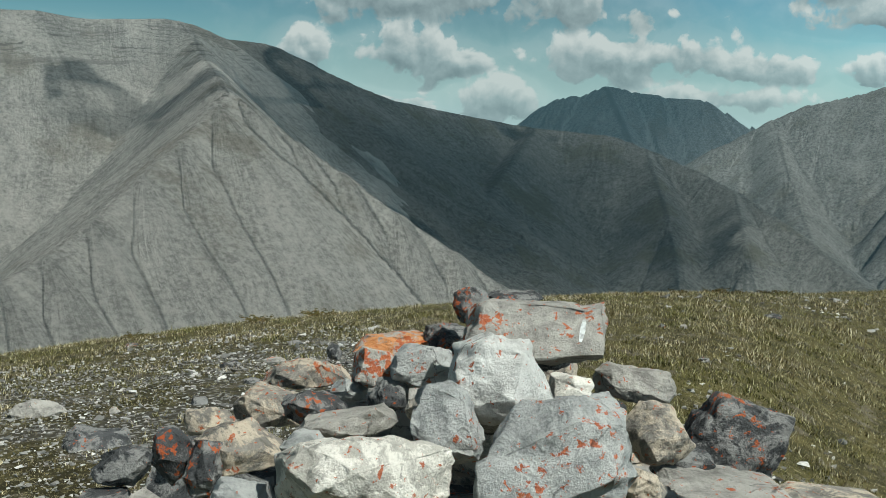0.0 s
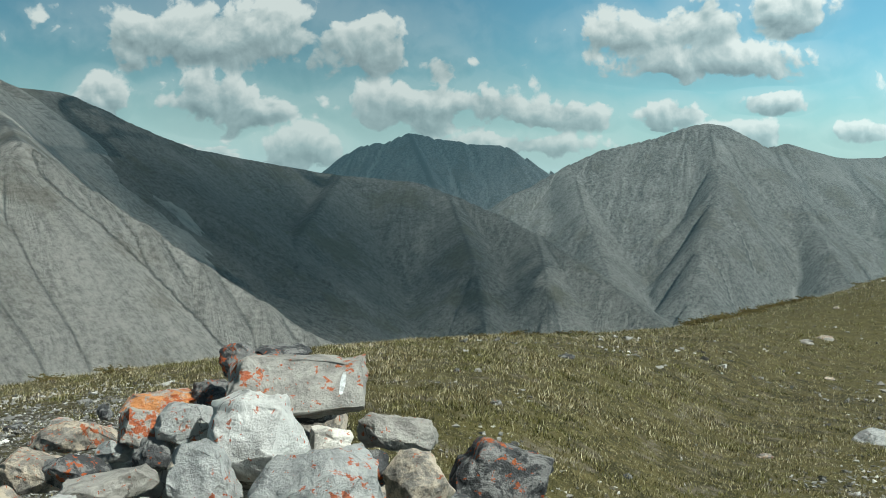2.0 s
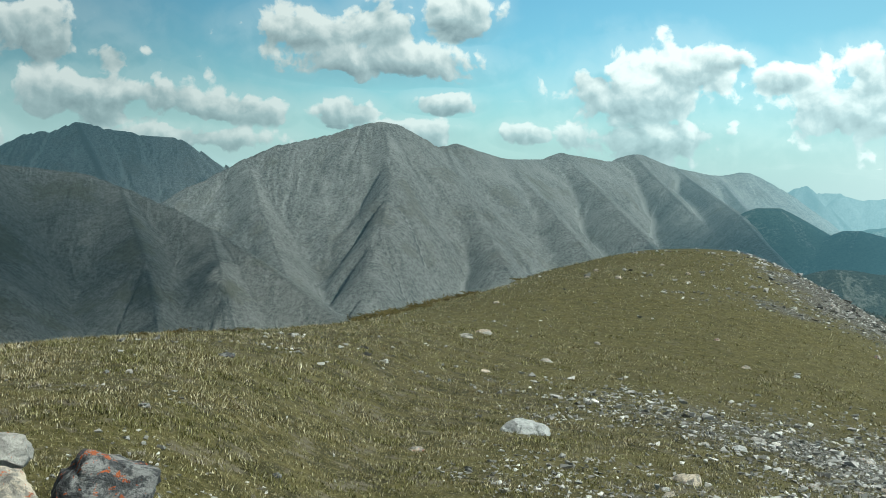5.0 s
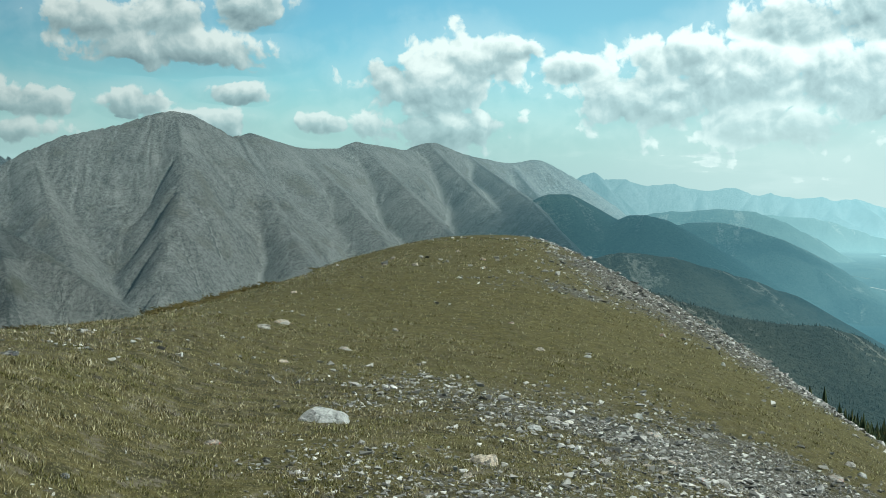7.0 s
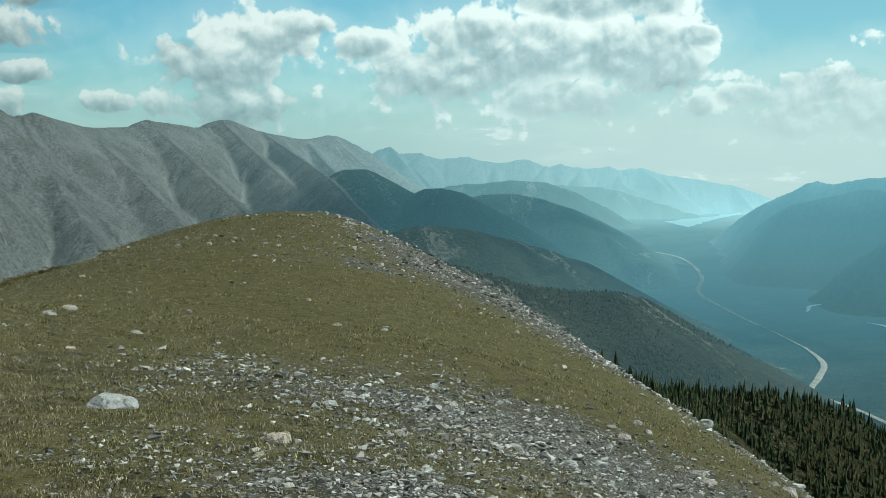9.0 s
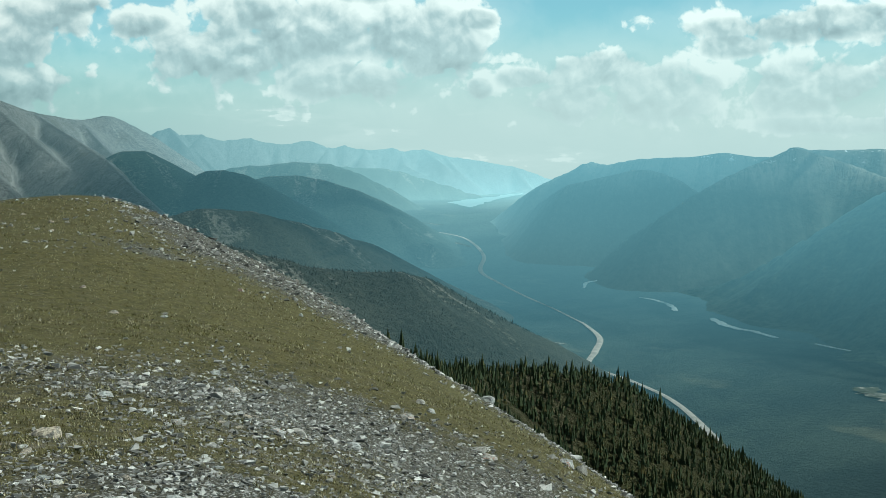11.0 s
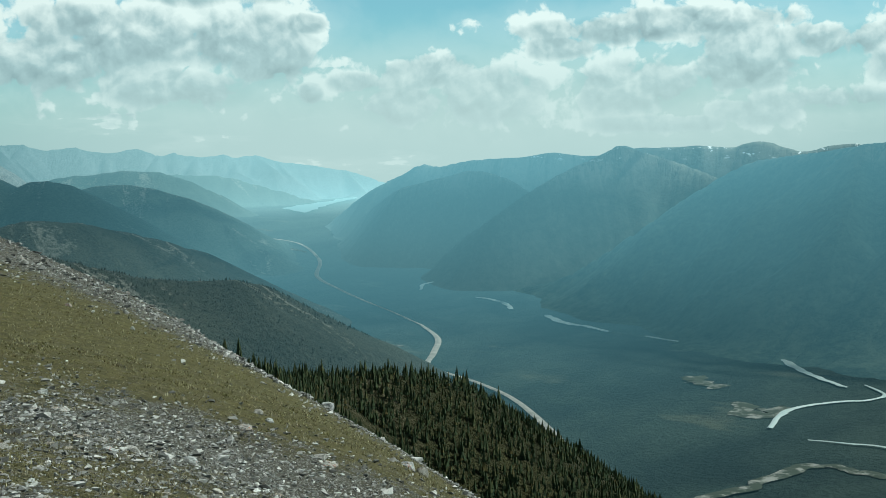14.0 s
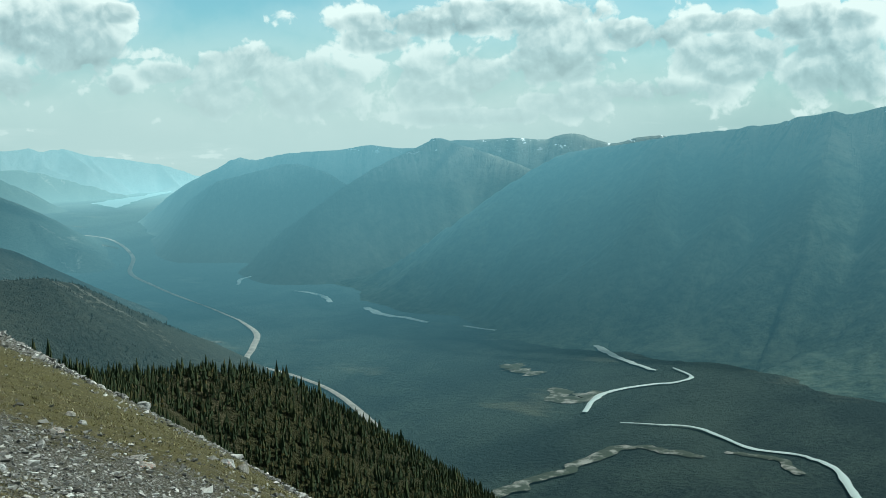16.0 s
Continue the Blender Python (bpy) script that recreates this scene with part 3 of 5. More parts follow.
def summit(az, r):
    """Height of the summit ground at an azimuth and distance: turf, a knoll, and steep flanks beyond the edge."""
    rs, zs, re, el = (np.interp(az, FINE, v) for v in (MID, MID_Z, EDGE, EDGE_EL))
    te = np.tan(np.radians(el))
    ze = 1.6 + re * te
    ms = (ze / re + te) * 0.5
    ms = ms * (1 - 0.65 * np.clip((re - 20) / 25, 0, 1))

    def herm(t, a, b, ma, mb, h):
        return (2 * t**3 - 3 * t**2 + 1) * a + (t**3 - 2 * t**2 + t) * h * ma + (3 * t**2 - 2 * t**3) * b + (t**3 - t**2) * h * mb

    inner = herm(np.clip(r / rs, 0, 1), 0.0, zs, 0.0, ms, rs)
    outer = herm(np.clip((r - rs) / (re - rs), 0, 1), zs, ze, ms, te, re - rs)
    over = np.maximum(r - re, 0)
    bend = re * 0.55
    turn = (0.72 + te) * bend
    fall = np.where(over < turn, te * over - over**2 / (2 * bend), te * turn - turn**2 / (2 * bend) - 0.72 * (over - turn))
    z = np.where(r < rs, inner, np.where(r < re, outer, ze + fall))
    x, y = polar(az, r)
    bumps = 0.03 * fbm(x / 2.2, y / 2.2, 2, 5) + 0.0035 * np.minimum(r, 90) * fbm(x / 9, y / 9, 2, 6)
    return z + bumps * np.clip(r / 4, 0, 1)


def stoniness(az, r):
    """Share of bare stones in the turf, 0 to 1."""
    x, y = polar(az, r)
    re = np.interp(az, PROFILE[:, 0], PROFILE[:, 3])
    patchy = fbm(x / 5, y / 5, 4, 31)

    def band(v, a, b, c, d):
        return np.clip((v - a) / (b - a), 0, 1) * np.clip((d - v) / (d - c), 0, 1)

    near = band(az, 17, 38, 120, 150) * band(r, 3.5, 6.0, 18, 26) * (0.84 + 0.8 * patchy)
    rim = band(az, 29, 36, 120, 150) * band(r / re, 0.52, 0.72, 6, 7) * (0.95 + 0.5 * patchy)
    knoll = band(az, 22, 32, 46, 52) * band(r, 30, 40, 62, 72) * (0.20 + 0.9 * patchy)
    west = band(az, -70, -40, -9, 0) * band(r, 3.0, 4.5, 8.5, 12.0) * (0.42 + 0.8 * patchy)
    return np.clip(np.maximum.reduce([near, rim, knoll, west, 0.06 + 0.2 * patchy]), 0, 1)


azs = np.concatenate([np.linspace(-180, -36, 24), np.linspace(-35, 82, 350), np.linspace(84, 180, 20)])
rings = np.concatenate([[0.0005], np.geomspace(0.6, 620, 245)])
gaz, gr = np.meshgrid(azs, rings)
gx, gy = polar(gaz, gr)
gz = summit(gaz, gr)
ground = sheet("ground", len(rings), len(azs), np.stack([gx, gy, gz], -1).reshape(-1, 3), M_GROUND,
               np.stack([stoniness(gaz, gr) * np.where(gaz < 5, 1.1, 1.0), np.minimum(gr / 60, 1)], -1).reshape(-1, 2))
tagged(ground, "alpine turf with patches of loose grey scree", "ground", kind="structure")


# ---------------------------------------------------------------- the valley
def floor_z(r):
    t = np.clip((np.asarray(r, float) - 2200) / 1200, 0, 1)
    return -300 + 95 * t * t * (3 - 2 * t)


azs = np.concatenate([np.linspace(-180, -36, 30), np.linspace(-35, 100, 220), np.linspace(102, 180, 20)])
rings = np.geomspace(340, 4850, 150)
gaz, gr = np.meshgrid(azs, rings)
gx, gy = polar(gaz, gr)
gz = floor_z(gr) + 1.5 * fbm(gx / 160, gy / 160, 4, 51) * np.clip((gr - 340) / 400, 0, 1)
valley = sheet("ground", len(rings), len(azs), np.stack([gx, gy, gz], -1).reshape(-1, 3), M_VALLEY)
tagged(valley, "wide valley floor covered in dark conifer forest", "valley", kind="structure")


def on_floor(az, el, lift=2.4):
    """Where the line of sight at an azimuth and elevation meets a sheet that lies just above the valley floor."""
    r = 2000.0
    for _ in range(40):
        r = 0.5 * r + 0.5 * (floor_z(r) + lift - 1.6) / math.tan(radians(el))
    r = min(r, 4600)
    x, y = polar(az, r)
    return Vector((x, y, float(floor_z(r))))


def ribbon(name, nodes, widths, mat, label, category, lift=2.2, ragged=0.15, seed=0):
    """A winding band on the valley floor along smooth nodes."""
    pts = [on_floor(a, e - (0.12 if mat == M_RIVER else 0.0), lift) for a, e in nodes]
    line, wid = [], []
    for i in range(len(pts) - 1):
        p0, p1, p2, p3 = pts[max(i - 1, 0)], pts[i], pts[i + 1], pts[min(i + 2, len(pts) - 1)]
        for k in range(14):
            t = k / 14
            line.append(0.5 * (2 * p1 + (p2 - p0) * t + (2 * p0 - 5 * p1 + 4 * p2 - p3) * t**2 + (3 * p1 - p0 - 3 * p2 + p3) * t**3))
            wid.append(widths[i] * (1 - t) + widths[i + 1] * t)
    xyz = []
    for i, p in enumerate(line):
        d = (line[min(i + 1, len(line) - 1)] - line[max(i - 1, 0)]).normalized()
        side = Vector((d.y, -d.x, 0))
        for k, s in enumerate((-1, -0.4, 0.4, 1)):
            wob = 1 + ragged * float(fbm(np.array([i * 0.31 + k * 7.7]), np.array([seed * 3.1]), 3, seed)[0]) * 2
            q = p + side * wid[i] * (0.21 if mat == M_RIVER else 0.27) * s * wob + side * wid[i] * 0.7 * ragged * float(fbm(np.array([i * 0.17]), np.array([seed * 1.7]), 3, seed + 5)[0])
            xyz.append((q.x, q.y, float(floor_z(math.hypot(q.x, q.y))) + lift - (0.6 if abs(s) == 1 else 0)))
    return tagged(sheet(name, len(line), 4, xyz, mat), label, category, kind="structure")


ribbon("road", [(45.9, -4.3), (48.0, -4.64), (49.0, -5.43), (48.9, -6.2), (50.0, -6.86), (51.8, -7.67), (53.2, -8.3), (53.62, -8.5)], [8, 12, 16, 18, 14, 10, 9, 8], M_ROAD, "pale gravel highway winding along the valley floor", "road", 2.4, 0.04, 1)
ribbon("road", [(53.6, -8.47), (54.4, -9.13), (54.2, -9.8), (54.0, -10.41), (56.0, -11.08), (57.8, -11.86), (59.4, -13.13), (61.2, -14.89), (63.0, -16.1), (65.5, -17.2)],
       [8, 17, 18, 14, 13, 13, 16, 17, 17, 17], M_ROAD, "pale gravel highway bending below the forest", "road", 2.4, 0.03, 2)
ribbon("river", [(53.6, -6.79), (53.75, -6.55), (54.3, -6.41)], [12, 20, 8], M_RIVER, "short bright river reach between trees", "river", 2.6, 0.3, 3)
ribbon("river", [(56.2, -7.15), (56.9, -7.25), (57.6, -7.45), (57.8, -7.73)], [10, 20, 28, 18], M_RIVER, "bright bend of the river between trees", "river", 2.6, 0.3, 4)
ribbon("river", [(59.5, -7.99), (60.0, -8.25), (61.2, -8.5), (62.4, -8.75)], [24, 38, 34, 20], M_RIVER, "pale straight river reach", "river", 2.6, 0.3, 5)
ribbon("river", [(64.0, -8.92), (64.8, -9.05), (65.5, -9.15)], [12, 20, 12], M_RIVER, "thin silver river reach", "river", 2.6, 0.3, 6)
ribbon("river", [(67.4, -9.18), (68.6, -9.35), (69.7, -9.63), (70.7, -10.22), (72.0, -10.7), (72.9, -10.95)], [10, 18, 26, 28, 20, 14], M_RIVER, "silver river reach curving past the forest", "river", 2.6, 0.3, 7)
ribbon("river", [(73.6, -10.8), (74.4, -11.17), (73.6, -11.45), (72.7, -11.55), (71.4, -11.75), (70.2, -12.11), (69.5, -12.89)], [8, 12, 14, 16, 16, 20, 14], M_RIVER, "silver river bend doubling back", "river", 2.6, 0.25, 8)
ribbon("river", [(71.2, -13.29), (73.0, -13.35), (74.8, -13.45), (76.9, -14.19), (79.3, -14.44), (80.8, -14.96), (81.8, -16.26)], [4, 8, 12, 14, 14, 16, 18], M_RIVER, "silver lower river among gravel bars", "river", 2.6, 0.25, 9)
ribbon("gravel_bar", [(64.3, -16.9), (66.5, -16.2), (69.1, -15.41), (71.2, -14.55), (73.4, -14.7), (75.1, -14.83)], [30, 34, 26, 30, 30, 14], M_BAR, "pale grey gravel bar beside the river", "gravel bar", 2.0, 0.4, 10)
ribbon("gravel_bar", [(65.7, -10.85), (66.5, -11.0), (67.3, -11.34)], [30, 90, 30], M_BAR, "bare gravel clearing in the forest", "gravel bar", 2.0, 0.5, 11)
ribbon("gravel_bar", [(68.0, -11.9), (69.2, -12.3), (70.2, -12.0)], [20, 70, 30], M_BAR, "pale gravel bar inside the river bend", "gravel bar", 2.0, 0.5, 12)
ribbon("gravel_bar", [(76.0, -14.55), (78.0, -14.8), (79.5, -15.4)], [12, 24, 12], M_BAR, "gravel bar on the lower river", "gravel bar", 2.0, 0.5, 13)

ribbon("gravel_bar", [(45.4, -3.92), (46.3, -4.0), (47.2, -4.1)], [14, 22, 10], M_BAR, "pale gravel flat near the lake", "gravel bar", 2.0, 0.5, 14)
ribbon("gravel_bar", [(46.2, -4.5), (47.4, -4.8), (48.5, -5.1)], [14, 26, 10], M_BAR, "pale gravel flat beside the highway", "gravel bar", 2.0, 0.5, 15)
ribbon("meadow", [(50.9, -9.1), (51.8, -9.3), (52.9, -9.5)], [16, 30, 12], M_BAR, "open pale meadow strip below the wooded hill", "meadow", 2.0, 0.5, 16)

# the lake far up the valley
lake_pts = [on_floor(a, e) for a, e in ((47.3, -3.12), (48.4, -3.36), (48.9, -3.2), (49.3, -3.04), (50.9, -2.66), (50.2, -2.72), (48.8, -2.92))]
bm = bmesh.new()
shore = []
for i, p in enumerate(lake_pts):
    q = lake_pts[(i + 1) % len(lake_pts)]
    for k in range(8):
        v = p.lerp(q, k / 8)
        w = float(fbm(np.array([v.x / 60]), np.array([v.y / 60]), 3, 77)[0])
        shore.append(bm.verts.new((v.x + 14 * w, v.y + 30 * w, floor_z(3400) + 7)))
bm.faces.new(shore)
lake = part("lake", bm, M_LAKE, None, "pale turquoise lake far up the hazy valley")
tagged(lake, category="lake", kind="structure")

# ---------------------------------------------------------------- mountains
def skyline(k, amp, *nodes, step=0.3):
    """A jagged main crest, with the slope that falls from it left to the caller."""
    return jagged(nodes, amp, step, k)


pyramid = [
    (skyline(1, 0.05, (-40, 4.2, 1500), (-30, 4.3, 1500), (-24.6, 4.45, 1500), (-23.2, 4.49, 1510), (-21.1, 4.2, 1520), (-17.8, 4.38, 1535), (-16.8, 4.25, 1540), (-15.1, 3.6, 1580), step=0.6), 0.74),
    (crest((-16.6, 4.1, 1550), (-16.2, 3.0, 1420), (-15.6, 2.15, 1290), (-15.0, 1.2, 1140)), 0.95),
    (crest((-15.0, 1.2, 1130), (-14.0, 0.55, 1120), (-12.0, -0.85, 1112), (-9.9, -2.2, 1103), (-7.3, -4.0, 1085), (-4.6, -5.72, 1070), (-2.5, -7.15, 1058), (-0.7, -7.9, 1050), (3, -9.5, 1030)), 1.0),
    (crest((-15.0, 1.2, 1130), (-15.4, 0.6, 1110), (-17.0, -1.1, 1055), (-18.7, -2.6, 1005), (-20.9, -4.65, 950), (-22.8, -6.1, 910), (-24.7, -7.3, 880), (-30, -10.5, 800)), 0.8),
]
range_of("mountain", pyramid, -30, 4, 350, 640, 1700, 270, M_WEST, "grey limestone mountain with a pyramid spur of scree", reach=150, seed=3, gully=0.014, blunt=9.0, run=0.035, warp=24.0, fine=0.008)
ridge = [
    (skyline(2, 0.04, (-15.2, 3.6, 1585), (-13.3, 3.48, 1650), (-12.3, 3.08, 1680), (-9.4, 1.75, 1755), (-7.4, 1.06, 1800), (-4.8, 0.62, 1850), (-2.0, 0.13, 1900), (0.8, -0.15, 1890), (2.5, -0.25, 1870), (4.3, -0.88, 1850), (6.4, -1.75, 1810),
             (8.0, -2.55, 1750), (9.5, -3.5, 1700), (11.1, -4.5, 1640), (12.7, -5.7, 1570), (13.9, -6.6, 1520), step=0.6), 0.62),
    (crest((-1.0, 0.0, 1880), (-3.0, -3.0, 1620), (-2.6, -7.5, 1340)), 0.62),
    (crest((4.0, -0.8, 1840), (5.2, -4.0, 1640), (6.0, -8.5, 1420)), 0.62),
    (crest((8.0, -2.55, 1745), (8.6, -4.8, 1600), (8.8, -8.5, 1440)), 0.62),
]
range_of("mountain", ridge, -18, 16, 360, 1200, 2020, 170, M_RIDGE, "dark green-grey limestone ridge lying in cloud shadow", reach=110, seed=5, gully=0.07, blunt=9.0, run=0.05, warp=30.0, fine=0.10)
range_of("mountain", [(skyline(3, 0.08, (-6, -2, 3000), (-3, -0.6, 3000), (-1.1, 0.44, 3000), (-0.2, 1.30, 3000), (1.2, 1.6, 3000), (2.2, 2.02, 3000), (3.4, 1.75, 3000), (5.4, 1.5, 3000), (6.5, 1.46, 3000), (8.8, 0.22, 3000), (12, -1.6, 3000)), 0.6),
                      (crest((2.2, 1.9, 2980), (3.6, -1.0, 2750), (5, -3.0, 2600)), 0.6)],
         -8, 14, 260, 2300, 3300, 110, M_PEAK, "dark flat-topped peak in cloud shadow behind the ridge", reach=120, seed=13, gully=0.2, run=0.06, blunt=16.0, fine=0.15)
north = [
    (skyline(4, 0.045, (3.5, -3.2, 2300), (6.1, -1.56, 2350), (7.4, -0.56, 2380), (8.8, 0.2, 2400), (11, 1.3, 2420), (13.6, 1.95, 2440), (15.3, 2.55, 2455), (16.2, 2.5, 2465), (18.4, 1.42, 2560), (19.1, 1.66, 2600),
             (21.3, 1.02, 2760), (23.0, 1.07, 2880), (23.9, 1.4, 2950), (26.2, 1.05, 3120), (26.9, 1.45, 3180), (27.5, 1.42, 3220), (29.0, 0.9, 3350), (30.9, 0.57, 3500), (32.0, 0.80, 3600), (32.5, 0.7, 3650), (34.0, -0.1, 3750), (36, -1.5, 3850), step=0.4), 0.66),
    (crest((9.6, 0.6, 2400), (10.4, -2.0, 2180), (11.6, -5.0, 1950), (12.6, -8.5, 1720)), 0.86),
    (crest((15.7, 2.45, 2450), (16.0, 1.0, 2320), (16.1, -0.4, 2200), (15.7, -2.4, 2060), (15.2, -4.5, 1930), (14.8, -8.4, 1740)), 0.86),
    (crest((18.6, 1.5, 2560), (19.3, -0.2, 2400), (20.2, -1.9, 2250), (21.4, -3.6, 2100), (22.6, -6.0, 1920)), 0.86),
    (crest((21.3, 0.9, 2750), (23.0, -0.7, 2560), (24.8, -2.6, 2370), (26.6, -5.0, 2160)), 0.86),
    (crest((23.9, 1.35, 2940), (25.6, -0.2, 2760), (27.6, -2.1, 2540), (29.8, -4.6, 2300)), 0.86),
    (crest((27.1, 1.4, 3170), (28.6, 0.0, 2990), (30.6, -1.8, 2740), (32.8, -4.2, 2480)), 0.86),
    (crest((29.0, 0.85, 3340), (30.3, 0.0, 3050), (31.9, -1.1, 2700), (33.7, -3.0, 2400), (35.5, -5.2, 2180)), 0.86),
    (crest((30.9, 0.5, 3490), (32.0, -0.7, 3280), (33.8, -2.3, 2980), (35.8, -4.2, 2720)), 0.86),
]
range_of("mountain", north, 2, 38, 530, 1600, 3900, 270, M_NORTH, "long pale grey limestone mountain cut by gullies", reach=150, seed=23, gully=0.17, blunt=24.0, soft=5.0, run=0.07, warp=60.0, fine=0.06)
chain = [(30, -0.5), (32, -0.2), (33.0, 0.0), (33.8, -0.04), (34.3, 0.15), (34.76, 0.27), (35.35, -0.04), (36.2, -0.02), (37.16, -0.29), (38.4, -0.18), (39.6, -0.45), (40.3, -0.36), (40.9, -0.22), (41.9, -0.58),
         (42.6, -0.47), (43.6, -0.69), (44.8, -0.57), (45.2, -0.77), (46.2, -0.64), (47.2, -0.95), (48.8, -1.13), (50.3, -1.4), (51.4, -1.75), (53, -2.2), (60, -2.8)]
rnd = random.Random(8)
spurs = [(crest((a, e, 4600), (a + rnd.uniform(-0.8, 1.4), e - rnd.uniform(0.5, 0.9), rnd.uniform(4440, 4500)), (a + rnd.uniform(-1.0, 2.2), e - rnd.uniform(1.4, 2.2), rnd.uniform(4320, 4390))), rnd.uniform(0.5, 0.75))
         for a, e in chain[2:22] if rnd.random() < 0.7]
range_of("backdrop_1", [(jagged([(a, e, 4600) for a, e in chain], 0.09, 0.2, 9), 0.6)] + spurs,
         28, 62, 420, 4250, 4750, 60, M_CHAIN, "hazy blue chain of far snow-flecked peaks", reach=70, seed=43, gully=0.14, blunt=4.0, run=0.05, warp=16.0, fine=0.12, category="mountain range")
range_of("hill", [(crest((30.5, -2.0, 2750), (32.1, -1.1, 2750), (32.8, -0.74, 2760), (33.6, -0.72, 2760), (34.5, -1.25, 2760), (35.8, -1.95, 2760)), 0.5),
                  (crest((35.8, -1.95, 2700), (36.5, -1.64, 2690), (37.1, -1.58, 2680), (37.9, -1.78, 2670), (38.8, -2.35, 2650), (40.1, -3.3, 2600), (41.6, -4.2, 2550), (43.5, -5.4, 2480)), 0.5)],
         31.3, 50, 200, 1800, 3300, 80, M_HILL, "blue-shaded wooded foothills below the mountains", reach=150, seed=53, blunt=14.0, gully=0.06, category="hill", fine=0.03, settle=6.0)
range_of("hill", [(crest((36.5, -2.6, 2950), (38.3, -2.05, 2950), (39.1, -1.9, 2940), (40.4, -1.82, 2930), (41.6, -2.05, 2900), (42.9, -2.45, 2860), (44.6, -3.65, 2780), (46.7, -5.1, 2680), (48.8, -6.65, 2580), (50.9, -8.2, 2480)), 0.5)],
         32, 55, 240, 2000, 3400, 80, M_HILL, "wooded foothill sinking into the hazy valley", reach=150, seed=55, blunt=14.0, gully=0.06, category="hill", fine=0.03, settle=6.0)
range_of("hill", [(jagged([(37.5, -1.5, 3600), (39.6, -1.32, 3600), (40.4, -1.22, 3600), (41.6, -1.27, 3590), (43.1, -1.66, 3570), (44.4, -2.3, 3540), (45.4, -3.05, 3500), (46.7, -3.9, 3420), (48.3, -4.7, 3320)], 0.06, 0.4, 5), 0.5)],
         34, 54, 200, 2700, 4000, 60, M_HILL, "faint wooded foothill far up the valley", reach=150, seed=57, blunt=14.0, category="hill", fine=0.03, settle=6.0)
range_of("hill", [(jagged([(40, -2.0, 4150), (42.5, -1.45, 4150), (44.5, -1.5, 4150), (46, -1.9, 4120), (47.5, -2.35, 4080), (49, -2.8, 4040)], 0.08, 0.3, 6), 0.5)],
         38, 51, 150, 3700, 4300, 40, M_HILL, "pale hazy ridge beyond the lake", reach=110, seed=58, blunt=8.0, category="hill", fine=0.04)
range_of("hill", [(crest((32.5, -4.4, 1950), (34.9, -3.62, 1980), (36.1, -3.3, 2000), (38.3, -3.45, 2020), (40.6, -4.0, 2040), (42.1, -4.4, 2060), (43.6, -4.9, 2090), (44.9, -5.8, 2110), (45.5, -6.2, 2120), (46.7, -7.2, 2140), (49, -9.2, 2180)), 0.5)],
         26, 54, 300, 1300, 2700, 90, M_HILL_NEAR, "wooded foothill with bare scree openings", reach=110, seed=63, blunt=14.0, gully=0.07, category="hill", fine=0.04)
NEAR_HILL = dict(reach=100, seed=73, gully=0.08, blunt=14.0, fine=0.04)
near_hill = [(crest((36, -4.6, 1380), (38.0, -5.2, 1400), (39.8, -5.68, 1410), (41.0, -6.02, 1420), (43.1, -6.25, 1440), (45.1, -6.25, 1460), (46.2, -6.5, 1480), (47.5, -7.3, 1510), (49.3, -8.45, 1550), (50.9, -9.6, 1590), (52.0, -10.3, 1620), (53.5, -11.6, 1660)), 0.52)]
range_of("hill", near_hill, 34, 55, 270, 1050, 1750, 100, M_HILL_NEAR, "steep wooded hill with bare scree gullies", "hill", **NEAR_HILL)
SPUR = dict(reach=60, seed=83, gully=0.05, run=0.012, blunt=20.0)
spur_line = crest((41, -8.6, 330), (44, -9.6, 420), (46.7, -10.75, 470), (48.7, -10.85, 500), (50.4, -10.82, 512), (52.2, -10.78, 520), (53.7, -10.9, 530), (55.0, -11.4, 538), (57.0, -12.6, 552), (59.1, -13.85, 570), (60.7, -14.8, 580), (62.3, -15.75, 595), (64.6, -17.3, 615), (67, -19.0, 630))
range_of("hill", [(spur_line, 0.85)], 38, 72, 200, 250, 760, 100, M_SPUR, "forested spur below the scree slope", "hill", **SPUR)
east = [
    (jagged([(57.5, -7.9, 2420), (59.3, -7.1, 2400), (60.9, -6.2, 2375), (61.9, -5.5, 2360), (63.5, -4.46, 2340), (64.8, -3.57, 2320), (66.1, -2.68, 2310), (67.7, -1.67, 2300), (68.7, -1.17, 2295), (70.9, -0.87, 2230), (73.8, -0.42, 2130), (76.3, -0.21, 2090),
             (78.2, 0.01, 2070), (78.9, 0.27, 2065), (80.3, 0.47, 2060), (81.0, 0.3, 2055), (82.6, 0.67, 2050), (90, 1.2, 2000), (100, 1.2, 2000)], 0.05, 0.5, 11), 0.8),
    (crest((73.4, -0.5, 2120), (72.6, -4.0, 1930), (72.3, -6.4, 1840)), 0.72),
    (crest((77.0, -0.2, 2080), (76.0, -4.0, 1890), (75.7, -6.6, 1810)), 0.72),
    (crest((80.5, 0.4, 2050), (79.5, -4.0, 1820), (79.2, -7.0, 1730)), 0.72),
    (crest((84.5, 0.8, 2030), (83.4, -4.5, 1770), (83, -8.5, 1620)), 0.7),
    (crest((88, 1.0, 2000), (87, -4.5, 1700), (86, -10.0, 1480)), 0.6),
]
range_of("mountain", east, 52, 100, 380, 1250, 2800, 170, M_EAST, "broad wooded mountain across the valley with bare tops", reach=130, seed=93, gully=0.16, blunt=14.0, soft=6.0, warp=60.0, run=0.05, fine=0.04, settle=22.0)
